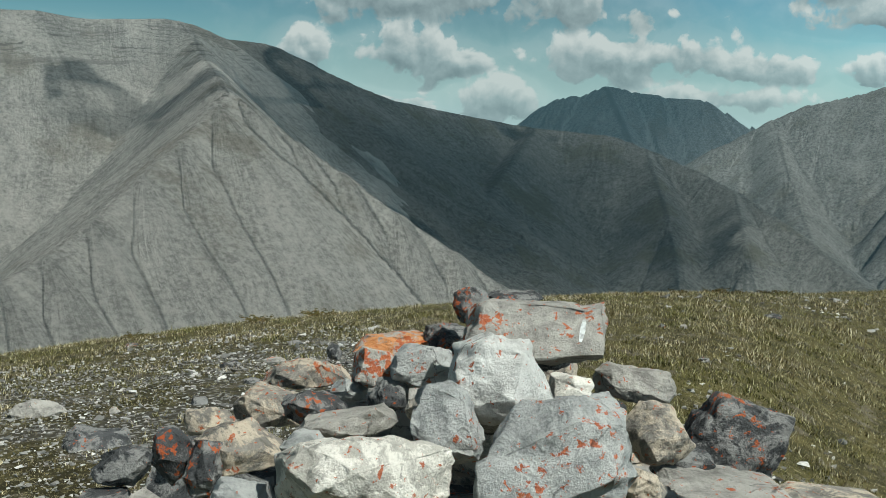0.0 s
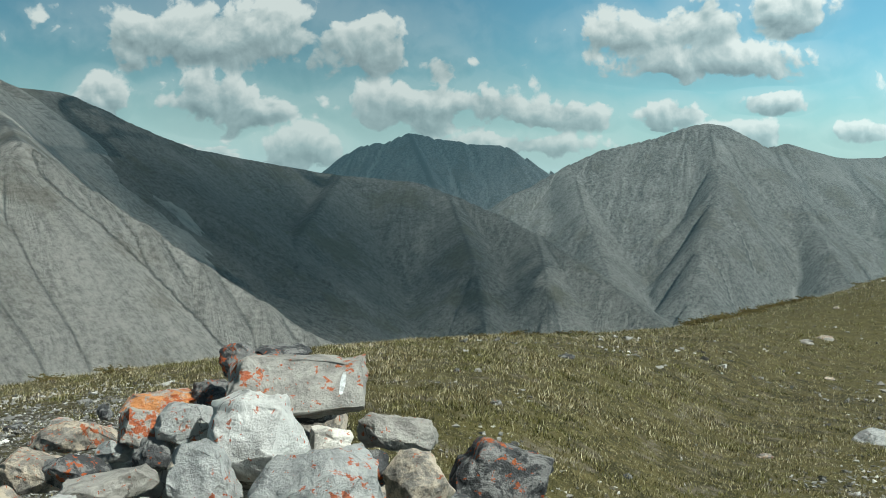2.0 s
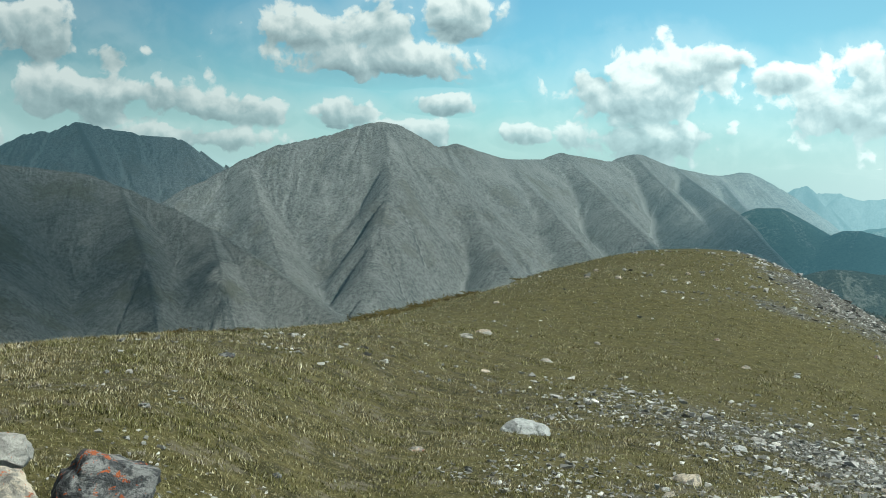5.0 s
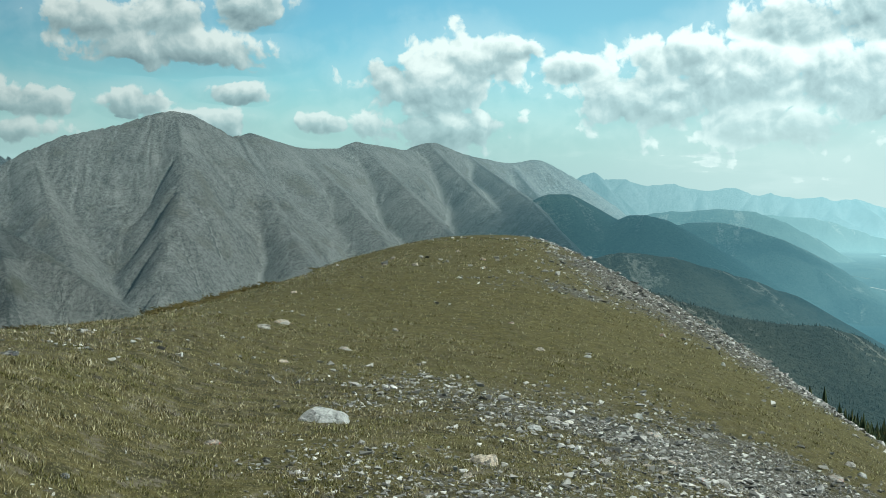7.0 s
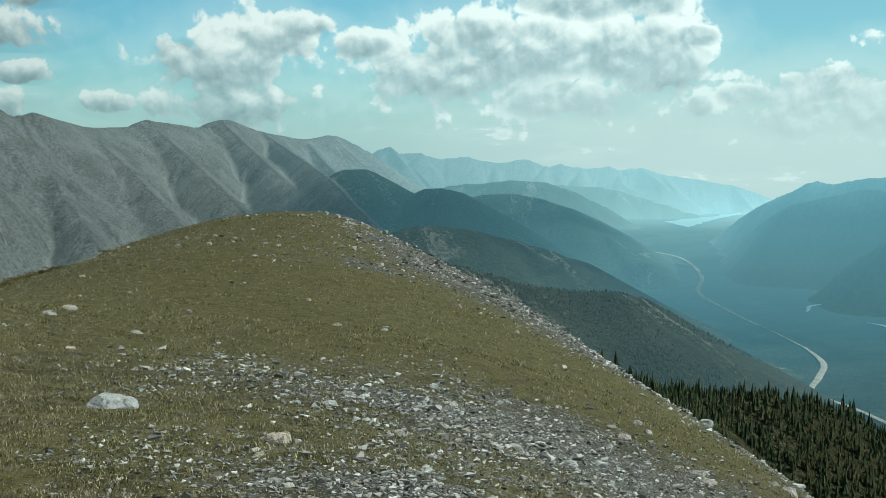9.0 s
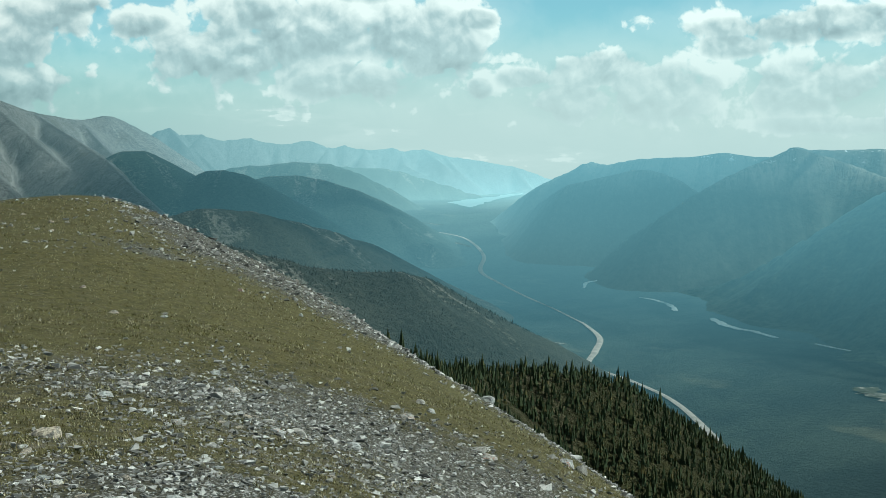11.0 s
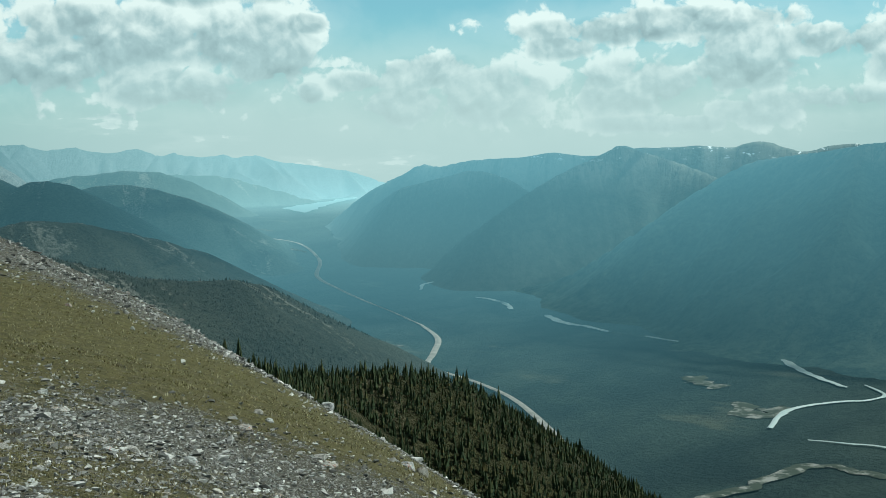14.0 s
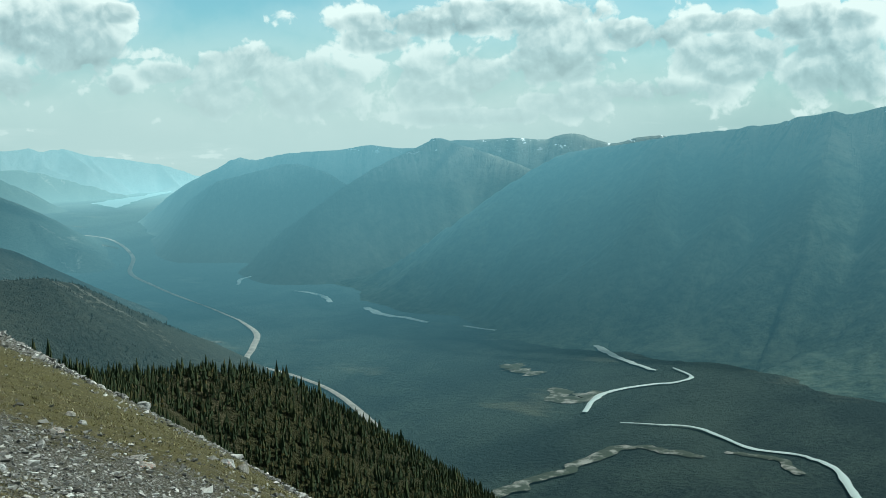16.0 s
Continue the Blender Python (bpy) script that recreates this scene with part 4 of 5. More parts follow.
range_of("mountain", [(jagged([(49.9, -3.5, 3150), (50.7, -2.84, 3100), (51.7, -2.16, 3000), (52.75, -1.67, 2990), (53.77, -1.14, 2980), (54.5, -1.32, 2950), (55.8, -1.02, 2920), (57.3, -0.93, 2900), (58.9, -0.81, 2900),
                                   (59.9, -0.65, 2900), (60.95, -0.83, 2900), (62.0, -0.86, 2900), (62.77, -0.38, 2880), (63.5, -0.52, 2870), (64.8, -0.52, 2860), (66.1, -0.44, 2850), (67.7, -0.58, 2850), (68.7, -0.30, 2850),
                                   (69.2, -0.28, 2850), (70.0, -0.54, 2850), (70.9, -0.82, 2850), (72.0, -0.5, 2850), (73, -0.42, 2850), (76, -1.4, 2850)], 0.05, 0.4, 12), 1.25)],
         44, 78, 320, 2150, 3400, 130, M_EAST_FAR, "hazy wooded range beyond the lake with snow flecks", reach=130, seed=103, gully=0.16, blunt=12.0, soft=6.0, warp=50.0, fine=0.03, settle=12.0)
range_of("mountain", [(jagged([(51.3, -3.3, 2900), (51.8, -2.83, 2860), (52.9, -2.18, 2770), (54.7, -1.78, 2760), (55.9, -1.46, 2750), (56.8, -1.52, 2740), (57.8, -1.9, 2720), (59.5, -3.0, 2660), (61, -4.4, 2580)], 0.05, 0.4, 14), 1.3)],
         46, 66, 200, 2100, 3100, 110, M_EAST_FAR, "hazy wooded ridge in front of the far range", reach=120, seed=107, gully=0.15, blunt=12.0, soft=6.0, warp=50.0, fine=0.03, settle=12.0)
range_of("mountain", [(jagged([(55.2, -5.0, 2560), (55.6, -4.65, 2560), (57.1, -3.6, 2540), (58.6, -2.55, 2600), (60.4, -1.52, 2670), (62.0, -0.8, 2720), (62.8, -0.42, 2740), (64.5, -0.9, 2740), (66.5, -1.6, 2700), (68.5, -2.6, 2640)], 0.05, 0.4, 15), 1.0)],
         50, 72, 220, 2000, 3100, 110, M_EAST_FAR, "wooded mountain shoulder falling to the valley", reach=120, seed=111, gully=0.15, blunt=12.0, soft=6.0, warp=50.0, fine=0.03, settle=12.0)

# clouds that drift over the ridges and shade them
def cloud_mat(name, most):
    """Vapour that thins out towards the rim; most: how much light its middle stops."""
    mat, n, bsdf = shader(name)
    bsdf.inputs["Base Color"].default_value = (0.85, 0.86, 0.88, 1)
    bsdf.inputs["Roughness"].default_value = 1.0
    gen = n.add("ShaderNodeTexCoord").outputs["Generated"]
    rim = n.vec("LENGTH", n.vec("MULTIPLY", n.vec("SUBTRACT", gen, (0.5, 0.5, 0.5)), (2, 2, 0)))
    rim = n.math("ADD", rim, n.math("MULTIPLY", n.math("SUBTRACT", n.noise(gen, 5.0, 5.0, 0.6), 0.5), 0.7))
    n.put(bsdf.inputs["Alpha"], n.fade(rim, 1.12, 0.20, 0.0, most))
    return mat


M_CLOUD, M_SHRED = cloud_mat("cloud", 0.68), cloud_mat("cloud_shred", 0.42)


def cloud_over(x, y, z, length, breadth, turn, height=650, seed=0, mat=M_CLOUD):
    """A flat-based cumulus whose shadow falls on the ground place (x, y, z)."""
    w = way(SUN_AZ, SUN_EL)
    at = Vector((x, y, z)) + w * (height / w.z)
    bm = bmesh.new()
    bmesh.ops.create_icosphere(bm, subdivisions=5, radius=1)
    for v in bm.verts:
        c = v.co.copy()
        puff = 1 + 0.42 * noise.fractal(c * 1.7 + Vector((seed * 5.3, 0, 0)), 1.0, 2.2, 5)
        v.co = Vector((c.x * puff * length, c.y * puff * breadth, max(c.z, -0.25) * puff * 110))
    for f in bm.faces:
        f.smooth = True
    ob = part("cloud", bm, mat, None, "white flat-based cumulus cloud drifting above the mountains")
    ob.matrix_world = pose(*at, 0, 0, turn)
    return tagged(ob, category="cloud", kind="structure")


# ---------------------------------------------------------------- stones
def stone_mat(name, dark, light, lichen, rust=(0.36, 0.062, 0.024), crust=None):
    """Weathered limestone with pits, pale crust and patches of orange lichen."""
    mat, n, bsdf = shader(name)
    co = n.add("ShaderNodeTexCoord").outputs["Object"]
    own = n.add("ShaderNodeObjectInfo").outputs["Random"]
    at = n.vec("ADD", co, n.vec("SCALE", (7.3, 3.1, 5.7), scale=own))
    grain = n.noise(at, 38.0, 8.0, 0.72)
    blot = n.noise(at, 9.0, 5.0, 0.65, 0.6)
    vein = n.noise(n.vec("MULTIPLY", at, (1, 1, 3.5)), 14.0, 6.0, 0.7, 0.8)
    col = n.mix(n.fade(n.math("ADD", n.math("MULTIPLY", grain, 0.4), n.math("MULTIPLY", blot, 0.6)), 0.30, 0.60), dark, light)
    col = n.mix(n.math("MULTIPLY", n.fade(vein, 0.58, 0.68), 0.3), col, dark)
    if crust:
        col = n.mix(n.fade(n.noise(at, 13.0, 7.0, 0.75, 0.4), 0.46, 0.55), col, crust)
    spots = n.noise(at, 62.0, 5.0, 0.62, 0.5)
    spread = n.noise(at, 9.0, 3.0, 0.55)
    edge = 0.648 - 0.10 * lichen
    where = n.math("ADD", n.math("MULTIPLY", spots, 0.74), n.math("MULTIPLY", spread, 0.32))
    tint = n.mix(n.noise(at, 25.0, 3.0), rust, (0.48, 0.14, 0.036))
    col = n.mix(n.math("MULTIPLY", n.fade(where, edge, edge + 0.035), 0.9), col, tint)
    col = n.mix(n.math("MULTIPLY", n.fade(n.noise(at, 60.0, 4.0, 0.7), 0.60, 0.68), 0.6), col, n.mix(0.4, dark, (0.02, 0.02, 0.02)))
    crack = n.add("ShaderNodeTexVoronoi")
    crack.feature = "DISTANCE_TO_EDGE"
    n.link(n.vec("ADD", at, n.vec("SCALE", (0.05, 0.06, 0.05), scale=n.noise(at, 14.0, 5.0, 0.7))), crack.inputs["Vector"])
    crack.inputs["Scale"].default_value = 5.5
    split = n.math("MULTIPLY", n.fade(crack.outputs["Distance"], 0.014, 0.002), n.fade(spread, 0.52, 0.60))
    col = n.mix(n.math("MULTIPLY", split, 0.6), col, (0.03, 0.03, 0.03))
    pit = n.noise(at, 120.0, 4.0, 0.7)
    col = n.mix(n.math("MULTIPLY", n.fade(pit, 0.55, 0.7), 0.5), col, light)
    n.put(bsdf.inputs["Base Color"], col)
    relief(n, bsdf, n.math("ADD", n.math("ADD", grain, n.math("MULTIPLY", pit, 0.4)), n.math("ADD", n.math("MULTIPLY", vein, 0.25), n.math("MULTIPLY", blot, 1.6))), 0.8, 0.013)
    return mat


# "dark": dark rock, with the shade of the cairn's gaps painted in
TONES = {
    "grey": ((0.15, 0.145, 0.135), (0.42, 0.405, 0.375), None), "pale": ((0.34, 0.34, 0.33), (0.66, 0.66, 0.64), None),
    "white": ((0.30, 0.285, 0.255), (0.52, 0.50, 0.455), (0.76, 0.73, 0.67)), "blue": ((0.19, 0.20, 0.20), (0.46, 0.468, 0.46), None),
    "dark": ((0.018, 0.020, 0.023), (0.085, 0.088, 0.092), (0.24, 0.24, 0.235)), "tan": ((0.10, 0.097, 0.09), (0.30, 0.28, 0.25), (0.52, 0.45, 0.36)),
    "orange": ((0.26, 0.24, 0.22), (0.46, 0.43, 0.39), (0.56, 0.25, 0.10)),
}
stone_mats = {}


def tone_mat(tone, lichen):
    key = (tone, round(lichen * 4) / 4)
    if key not in stone_mats:
        dark, light, crust = TONES[tone]
        stone_mats[key] = stone_mat("stone_" + tone, dark, light, key[1], crust=crust)
    return stone_mats[key]


def stone_mesh(w, d, h, form, seed, cuts=2):
    """An angular stone: the hull of scattered points, its flat facets merged, with broken edges, chips and ledges."""
    rnd = random.Random(seed * 131 + 7)
    bm = bmesh.new()
    count, power, jitter = {"boulder": (22, 3.2, 0.82), "block": (44, 9.0, 0.90), "slab": (34, 6.0, 0.84)}[form]
    for k in range(count):
        up = 1 - 2 * (k + 0.5) / count
        a = 2.39996 * k + rnd.uniform(-0.5, 0.5)
        flat = math.sqrt(1 - up * up)
        p = Vector((flat * math.cos(a), flat * math.sin(a), up))
        size = sum(abs(c) ** power for c in p) ** (1 / power)
        bm.verts.new(p / size * rnd.uniform(jitter, 1.04))
    swing = {"boulder": 40, "block": 9, "slab": 8}[form]
    bmesh.ops.rotate(bm, verts=bm.verts, matrix=pose(0, 0, 0, rnd.uniform(-swing, swing), rnd.uniform(-swing, swing), rnd.uniform(-swing, swing)).to_3x3())
    bmesh.ops.convex_hull(bm, input=bm.verts)
    bmesh.ops.delete(bm, geom=[v for v in bm.verts if not v.link_faces], context="VERTS")
    for k in range(3):
        low, high = min(v.co[k] for v in bm.verts), max(v.co[k] for v in bm.verts)
        for v in bm.verts:
            v.co[k] = (v.co[k] - low) / (high - low) - 0.5
    taper, skew = {"boulder": 0.16, "block": 0.10, "slab": 0.10}[form] * rnd.uniform(0.2, 1.4), rnd.uniform(-0.16, 0.16)
    for v in bm.verts:
        k = 1 - taper * v.co.z
        v.co = Vector((v.co.x * w * k + skew * w * v.co.z, v.co.y * d * k, v.co.z * h))
    size = (w * d * h) ** (1 / 3)
    bmesh.ops.dissolve_limit(bm, angle_limit=radians(21), verts=bm.verts, edges=bm.edges)
    bmesh.ops.recalc_face_normals(bm, faces=bm.faces)
    bmesh.ops.bevel(bm, geom=list(bm.edges), offset=size * 0.010, segments=1, affect="EDGES", clamp_overlap=True)
    bmesh.ops.triangulate(bm, faces=bm.faces)
    for k in range(cuts + 1 if cuts else 0):
        long = [e for e in bm.edges if e.calc_length() > size * (0.30, 0.14, 0.06, 0.05)[k]]
        if long:
            bmesh.ops.subdivide_edges(bm, edges=long, cuts=1)
            bmesh.ops.triangulate(bm, faces=[f for f in bm.faces if len(f.verts) > 3])
    bm.normal_update()
    shift = Vector((seed * 3.7, seed * 1.3, 0))
    for v in bm.verts:
        c = v.co / size
        near = noise.voronoi(c * 2.4 + shift)[0]
        k = 0.034 * noise.fractal(c * 1.9 + shift, 1.0, 2.1, 4) + 0.026 * noise.fractal(c * 9 + shift, 0.8, 2.2, 4)
        k += 0.055 * min(near[1] - near[0], 0.3) - 0.014
        # ledges where thin beds weather back, and spalled hollows
        k -= 0.030 * max(0.0, math.sin(c.z * 10 + 3.5 * noise.noise(c * 1.6 + shift))) ** 8
        k -= 0.040 * max(0.0, noise.noise(c * 3.1 - shift) - 0.25)
        v.co += v.normal * k * size
    return bm


def stone(x, y, z, w, d, h, yaw, tip, lean, form, tone, lichen, label, seed, cuts=2):
    bm = stone_mesh(w, d, h, form, seed, cuts)
    for fc in bm.faces:
        fc.smooth = True
    for e in bm.edges:
        if len(e.link_faces) == 2 and e.calc_face_angle() > radians(20):
            e.smooth = False
    ob = part("stone", bm, tone_mat(tone, lichen), None, label)
    ob.matrix_world = Matrix.Translation((x, y, z)) @ pose(0, 0, 0, 0, 0, yaw + random.Random(seed + 900).uniform(-14, 14)) @ pose(0, 0, 0, tip, 0, 0) @ pose(0, 0, 0, 0, lean, 0)
    return tagged(ob, category="stone", group="stones of the cairn")


top_block = stone(-0.028, 2.307, 1.219, 0.272, 0.170, 0.139, -6, -3, -1, "block", "grey", 0.50, "square grey limestone block topping the cairn, flecked with lichen", 0)
stone(-0.083, 2.101, 1.172, 0.185, 0.154, 0.160, 2, -15, -4, "boulder", "pale", 0.30, "pale angular boulder wedged into the cairn", 1)
stone(0.014, 1.899, 1.086, 0.270, 0.200, 0.205, -1, -25, -8, "boulder", "blue", 0.60, "large blue-grey slab leaning on the cairn, with rust lichen", 2)
stone(-0.158, 1.992, 1.114, 0.109, 0.130, 0.141, 5, -18, -8, "block", "blue", 0.60, "upright grey stone with red lichen spots", 3)
stone(-0.282, 1.848, 1.065, 0.282, 0.208, 0.121, 9, -25, 8, "slab", "white", 0.55, "broad white-crusted slab at the front of the cairn", 4)
stone(0.168, 2.406, 1.110, 0.163, 0.132, 0.077, -4, -10, 3, "slab", "grey", 0.15, "weathered grey block on the side of the cairn", 5)
stone(0.202, 2.259, 1.050, 0.131, 0.108, 0.120, -5, -8, 0, "boulder", "tan", 0.30, "dark stone with a tan weathered face", 6)
stone(0.390, 2.571, 0.971, 0.220, 0.183, 0.192, -9, -10, 5, "block", "dark", 0.60, "big dark boulder with red lichen at the end of the cairn", 7)
stone(0.318, 2.239, 0.967, 0.266, 0.324, 0.040, -8, -5, 6, "slab", "grey", 0.20, "flat pale slab at the foot of the dark boulder", 8)
stone(-0.324, 2.728, 1.109, 0.225, 0.224, 0.070, 7, -6, -3, "slab", "orange", 1.00, "flat slab covered in orange lichen", 9)
stone(-0.364, 2.569, 1.088, 0.096, 0.123, 0.092, 7, -5, 3, "block", "grey", 0.90, "grey stone with orange lichen crust", 10)
stone(-0.251, 2.458, 1.118, 0.134, 0.113, 0.093, 6, -8, -2, "slab", "blue", 0.10, "plain blue-grey limestone block in the cairn", 11)
stone(-0.165, 2.569, 1.230, 0.083, 0.069, 0.077, 4, -8, 8, "boulder", "dark", 0.90, "small dark stone with orange lichen near the top", 12)
stone(-0.082, 2.723, 1.228, 0.124, 0.160, 0.032, 2, -3, 2, "slab", "dark", 0.25, "flat dark stone behind the top block", 13)
stone(-0.574, 2.879, 1.007, 0.194, 0.241, 0.071, 11, -10, -6, "slab", "tan", 0.80, "low pale slab with orange lichen patches", 14)
stone(-0.592, 2.608, 0.986, 0.164, 0.134, 0.083, 13, -5, 4, "block", "tan", 0.60, "layered tan-grey stone in the flank", 15)
stone(-0.540, 3.067, 1.027, 0.041, 0.054, 0.041, 10, 0, 0, "boulder", "dark", 0.10, "small dark stone at the back of the cairn", 16)
stone(-0.417, 2.553, 1.041, 0.084, 0.086, 0.054, 9, -5, 0, "boulder", "blue", 0.50, "small blue-grey stone with a rust spot", 17)
stone(-0.458, 2.430, 1.022, 0.149, 0.131, 0.082, 11, -8, 10, "boulder", "dark", 0.40, "dark grey stone in the flank of the cairn", 18)
stone(-0.380, 2.257, 1.040, 0.206, 0.186, 0.060, 10, -12, -8, "slab", "grey", 0.35, "thick grey slab lying across the cairn", 19)
stone(-0.561, 2.200, 0.997, 0.175, 0.148, 0.115, 14, -15, 10, "boulder", "tan", 0.45, "rounded grey stone with a tan crust", 20)
stone(-0.676, 2.173, 0.991, 0.087, 0.108, 0.114, 17, -10, -15, "boulder", "dark", 0.55, "fractured dark stone with a white face", 21)
stone(-0.817, 2.330, 0.924, 0.136, 0.151, 0.089, 20, -6, -10, "boulder", "dark", 0.05, "plain dark grey stone at the edge of the cairn", 22)
stone(-0.695, 2.484, 0.980, 0.114, 0.115, 0.056, 16, -6, 0, "slab", "tan", 0.60, "small mottled stone on the flank", 23)
# added stone: its dark colour stands for shade in the gap
stone(-0.318, 2.441, 1.061, 0.085, 0.082, 0.080, 8, 0, 0, "boulder", "dark", 0.10, "stone coloured dark to stand for the shade in a gap", 24)
stone(0.036, 2.180, 1.142, 0.075, 0.090, 0.059, -1, -12, 10, "block", "white", 0.50, "pale lichen-spotted stone under the top block", 25)
stone(0.159, 1.953, 1.035, 0.075, 0.054, 0.060, -5, -5, 10, "boulder", "tan", 0.20, "small tan stone in a gap", 26)
stone(-0.831, 2.234, 0.884, 0.102, 0.123, 0.021, 20, -3, 0, "slab", "dark", 0.30, "low flat stone at the foot of the cairn", 27)
stone(-0.482, 1.905, 1.007, 0.098, 0.103, 0.048, 14, -8, 5, "boulder", "blue", 0.20, "small blue-grey stone at the front", 28)
stone(-0.417, 2.094, 1.040, 0.089, 0.089, 0.059, 11, -8, -4, "boulder", "blue", 0.30, "grey stone beneath the thick slab", 29)
stone(-0.245, 2.250, 1.079, 0.035, 0.056, 0.050, 6, 0, 0, "boulder", "tan", 0.60, "small red-spotted stone in a gap", 30)
stone(-0.110, 2.222, 1.085, 0.122, 0.110, 0.092, 3, -5, 5, "boulder", "dark", 0.10, "dark stone under the pale boulder", 31)
stone(0.098, 2.319, 1.062, 0.117, 0.106, 0.096, -2, -5, 5, "boulder", "dark", 0.20, "dark stone under the leaning slab", 32)
stone(-0.606, 2.132, 0.974, 0.078, 0.103, 0.117, 17, -5, 5, "boulder", "dark", 0.50, "dark rust-spotted stone low on the cairn", 33)
stone(0.261, 2.338, 0.978, 0.120, 0.108, 0.076, -6, -5, 5, "boulder", "dark", 0.20, "dark stone below the boulders", 34)
stone(-0.224, 2.682, 1.137, 0.110, 0.099, 0.073, 5, 0, 0, "boulder", "dark", 0.20, "dark stone behind the slabs", 35)
stone(-0.054, 2.511, 1.144, 0.193, 0.173, 0.079, 1, 0, 0, "boulder", "dark", 0.20, "dark stone behind the pale boulder", 36)

# the white paint mark on the top block
M_PAINT, n, bsdf = shader("white_paint")
worn = n.noise(n.add("ShaderNodeTexCoord").outputs["Object"], 90.0, 4.0, 0.7)
n.put(bsdf.inputs["Base Color"], n.mix(n.fade(worn, 0.35, 0.6), (0.40, 0.41, 0.41), (0.66, 0.68, 0.68)))

from mathutils.bvhtree import BVHTree

probe = bmesh.new()
probe.from_mesh(top_block.data)
tree = BVHTree.FromBMesh(probe)
probe.free()
mark = bmesh.new()
grid = []
for i in range(9):
    for k in range(4):
        u = 0.082 + (k - 1.5) * 0.0034 * (1 - 0.03 * (i - 4) ** 2) + 0.0012 * (i - 4)
        hit = tree.ray_cast(Vector((u, -1, 0.012 + (i - 4) * 0.0048)), Vector((0, 1, 0)))[0]
        grid.append(mark.verts.new(hit - Vector((0, 0.0016, 0))))
for i in range(8):
    for k in range(3):
        mark.faces.new([grid[i * 4 + k], grid[i * 4 + k + 1], grid[(i + 1) * 4 + k + 1], grid[(i + 1) * 4 + k]])
part("paint_mark", mark, M_PAINT, top_block, "short white painted stroke")

# the body of the cairn beneath the stones that show
rnd = random.Random(5)
body = []
for level in range(4):
    for i in range(6):
        for k in range(4):
            px, py = -0.75 + i * 0.27 + rnd.uniform(-0.05, 0.05), 2.22 + k * 0.28 + rnd.uniform(-0.05, 0.05)
            if ((px + 0.08) / (0.95 - 0.06 * level)) ** 2 + ((py - 2.62) / (0.78 - 0.07 * level)) ** 2 < 1:
                body.append((px, py, 0.12 + level * 0.2))
body += [(-0.26, 3.2, 0.92), (-0.40, 2.98, 0.86), (-0.50, 2.76, 0.82), (-0.70, 2.58, 0.80), (-0.05, 2.62, 0.98), (-0.30, 3.05, 0.72), (-0.60, 2.7, 0.62), (-0.12, 2.85, 0.88), (-0.3, 3.25, 0.7), (-0.28, 3.25, 0.5), (-0.07, 2.76, 1.07)]
for k, (px, py, pz) in enumerate(body):
    s = rnd.uniform(0.24, 0.30)
    stone(px, py, pz, s * 1.2, s, s * 0.8, rnd.uniform(0, 180), rnd.uniform(-10, 10), rnd.uniform(-10, 10),
          rnd.choice(("block", "boulder", "slab")), rnd.choice(("grey", "blue", "dark", "tan")), rnd.uniform(0, 0.5), "rough limestone stone in the body of the cairn", 100 + k, 0)


# ---------------------------------------------------------------- rocks lying on the turf
def on_summit(az, el, eye):
    """Azimuth and distance of the first place where a line of sight from an eye point meets the summit ground."""
    r = np.geomspace(3.0, 110, 900)
    x, y = polar(az, r)
    x, y = x + eye[0], y + eye[1]
    az, far = np.degrees(np.arctan2(x, y)), np.hypot(x, y)
    gap = eye[2] + r * math.tan(radians(el)) - summit(az, far)
    hit = np.nonzero(gap < 0)[0]
    k = hit[0] if len(hit) else int(np.argmin(gap))
    return float(az[k]), float(far[k])


def ground_rock(az, r, width, height, tone, lichen, label, seed):
    x, y = polar(az, r)
    z = float(summit(np.array([az]), np.array([r]))[0])
    bm = stone_mesh(width, width * 0.8, height * 1.5, random.Random(seed).choice(("boulder", "boulder", "slab")), seed, 2 if r < 14 else 1)
    for v in bm.verts:
        taper = 1 - 0.12 * max(0.0, v.co.z / (height * 0.75))
        v.co.x, v.co.y = v.co.x * taper, v.co.y * taper
    ob = part("rock", bm, tone_mat(tone, lichen), None, label)
    ob.matrix_world = pose(x, y, z + height * 0.06, random.Random(seed).uniform(-10, 10), random.Random(seed + 1).uniform(-12, 12), -az + random.Random(seed + 2).uniform(-25, 25))
    return tagged(ob, category="rock", group="rocks on the summit")


# azimuth and elevation from the eye, width and height in degrees
KNOLL_ROCKS = [
    (22.57, -10.89, 2.45, 0.95), (30.04, -12.81, 1.82, 0.68), (19.75, -7.00, 0.88, 0.23), (20.52, -6.81, 1.04, 0.23), (20.68, -8.60, 0.65, 0.26),
    (23.52, -8.01, 0.78, 0.26), (26.69, -4.12, 0.36, 0.23), (29.80, -3.79, 0.36, 0.23), (26.94, -3.73, 0.31, 0.16), (28.63, -3.48, 0.36, 0.13),
    (29.81, -4.18, 0.36, 0.16), (25.84, -7.15, 0.36, 0.21), (21.14, -5.49, 0.36, 0.16), (32.52, -7.80, 0.62, 0.23), (34.73, -7.97, 0.47, 0.13),
    (31.18, -6.68, 0.36, 0.18), (25.26, -4.18, 0.31, 0.13), (30.46, -3.85, 0.26, 0.13), (25.64, -3.83, 0.31, 0.13), (17.53, -12.21, 1.04, 0.36)]
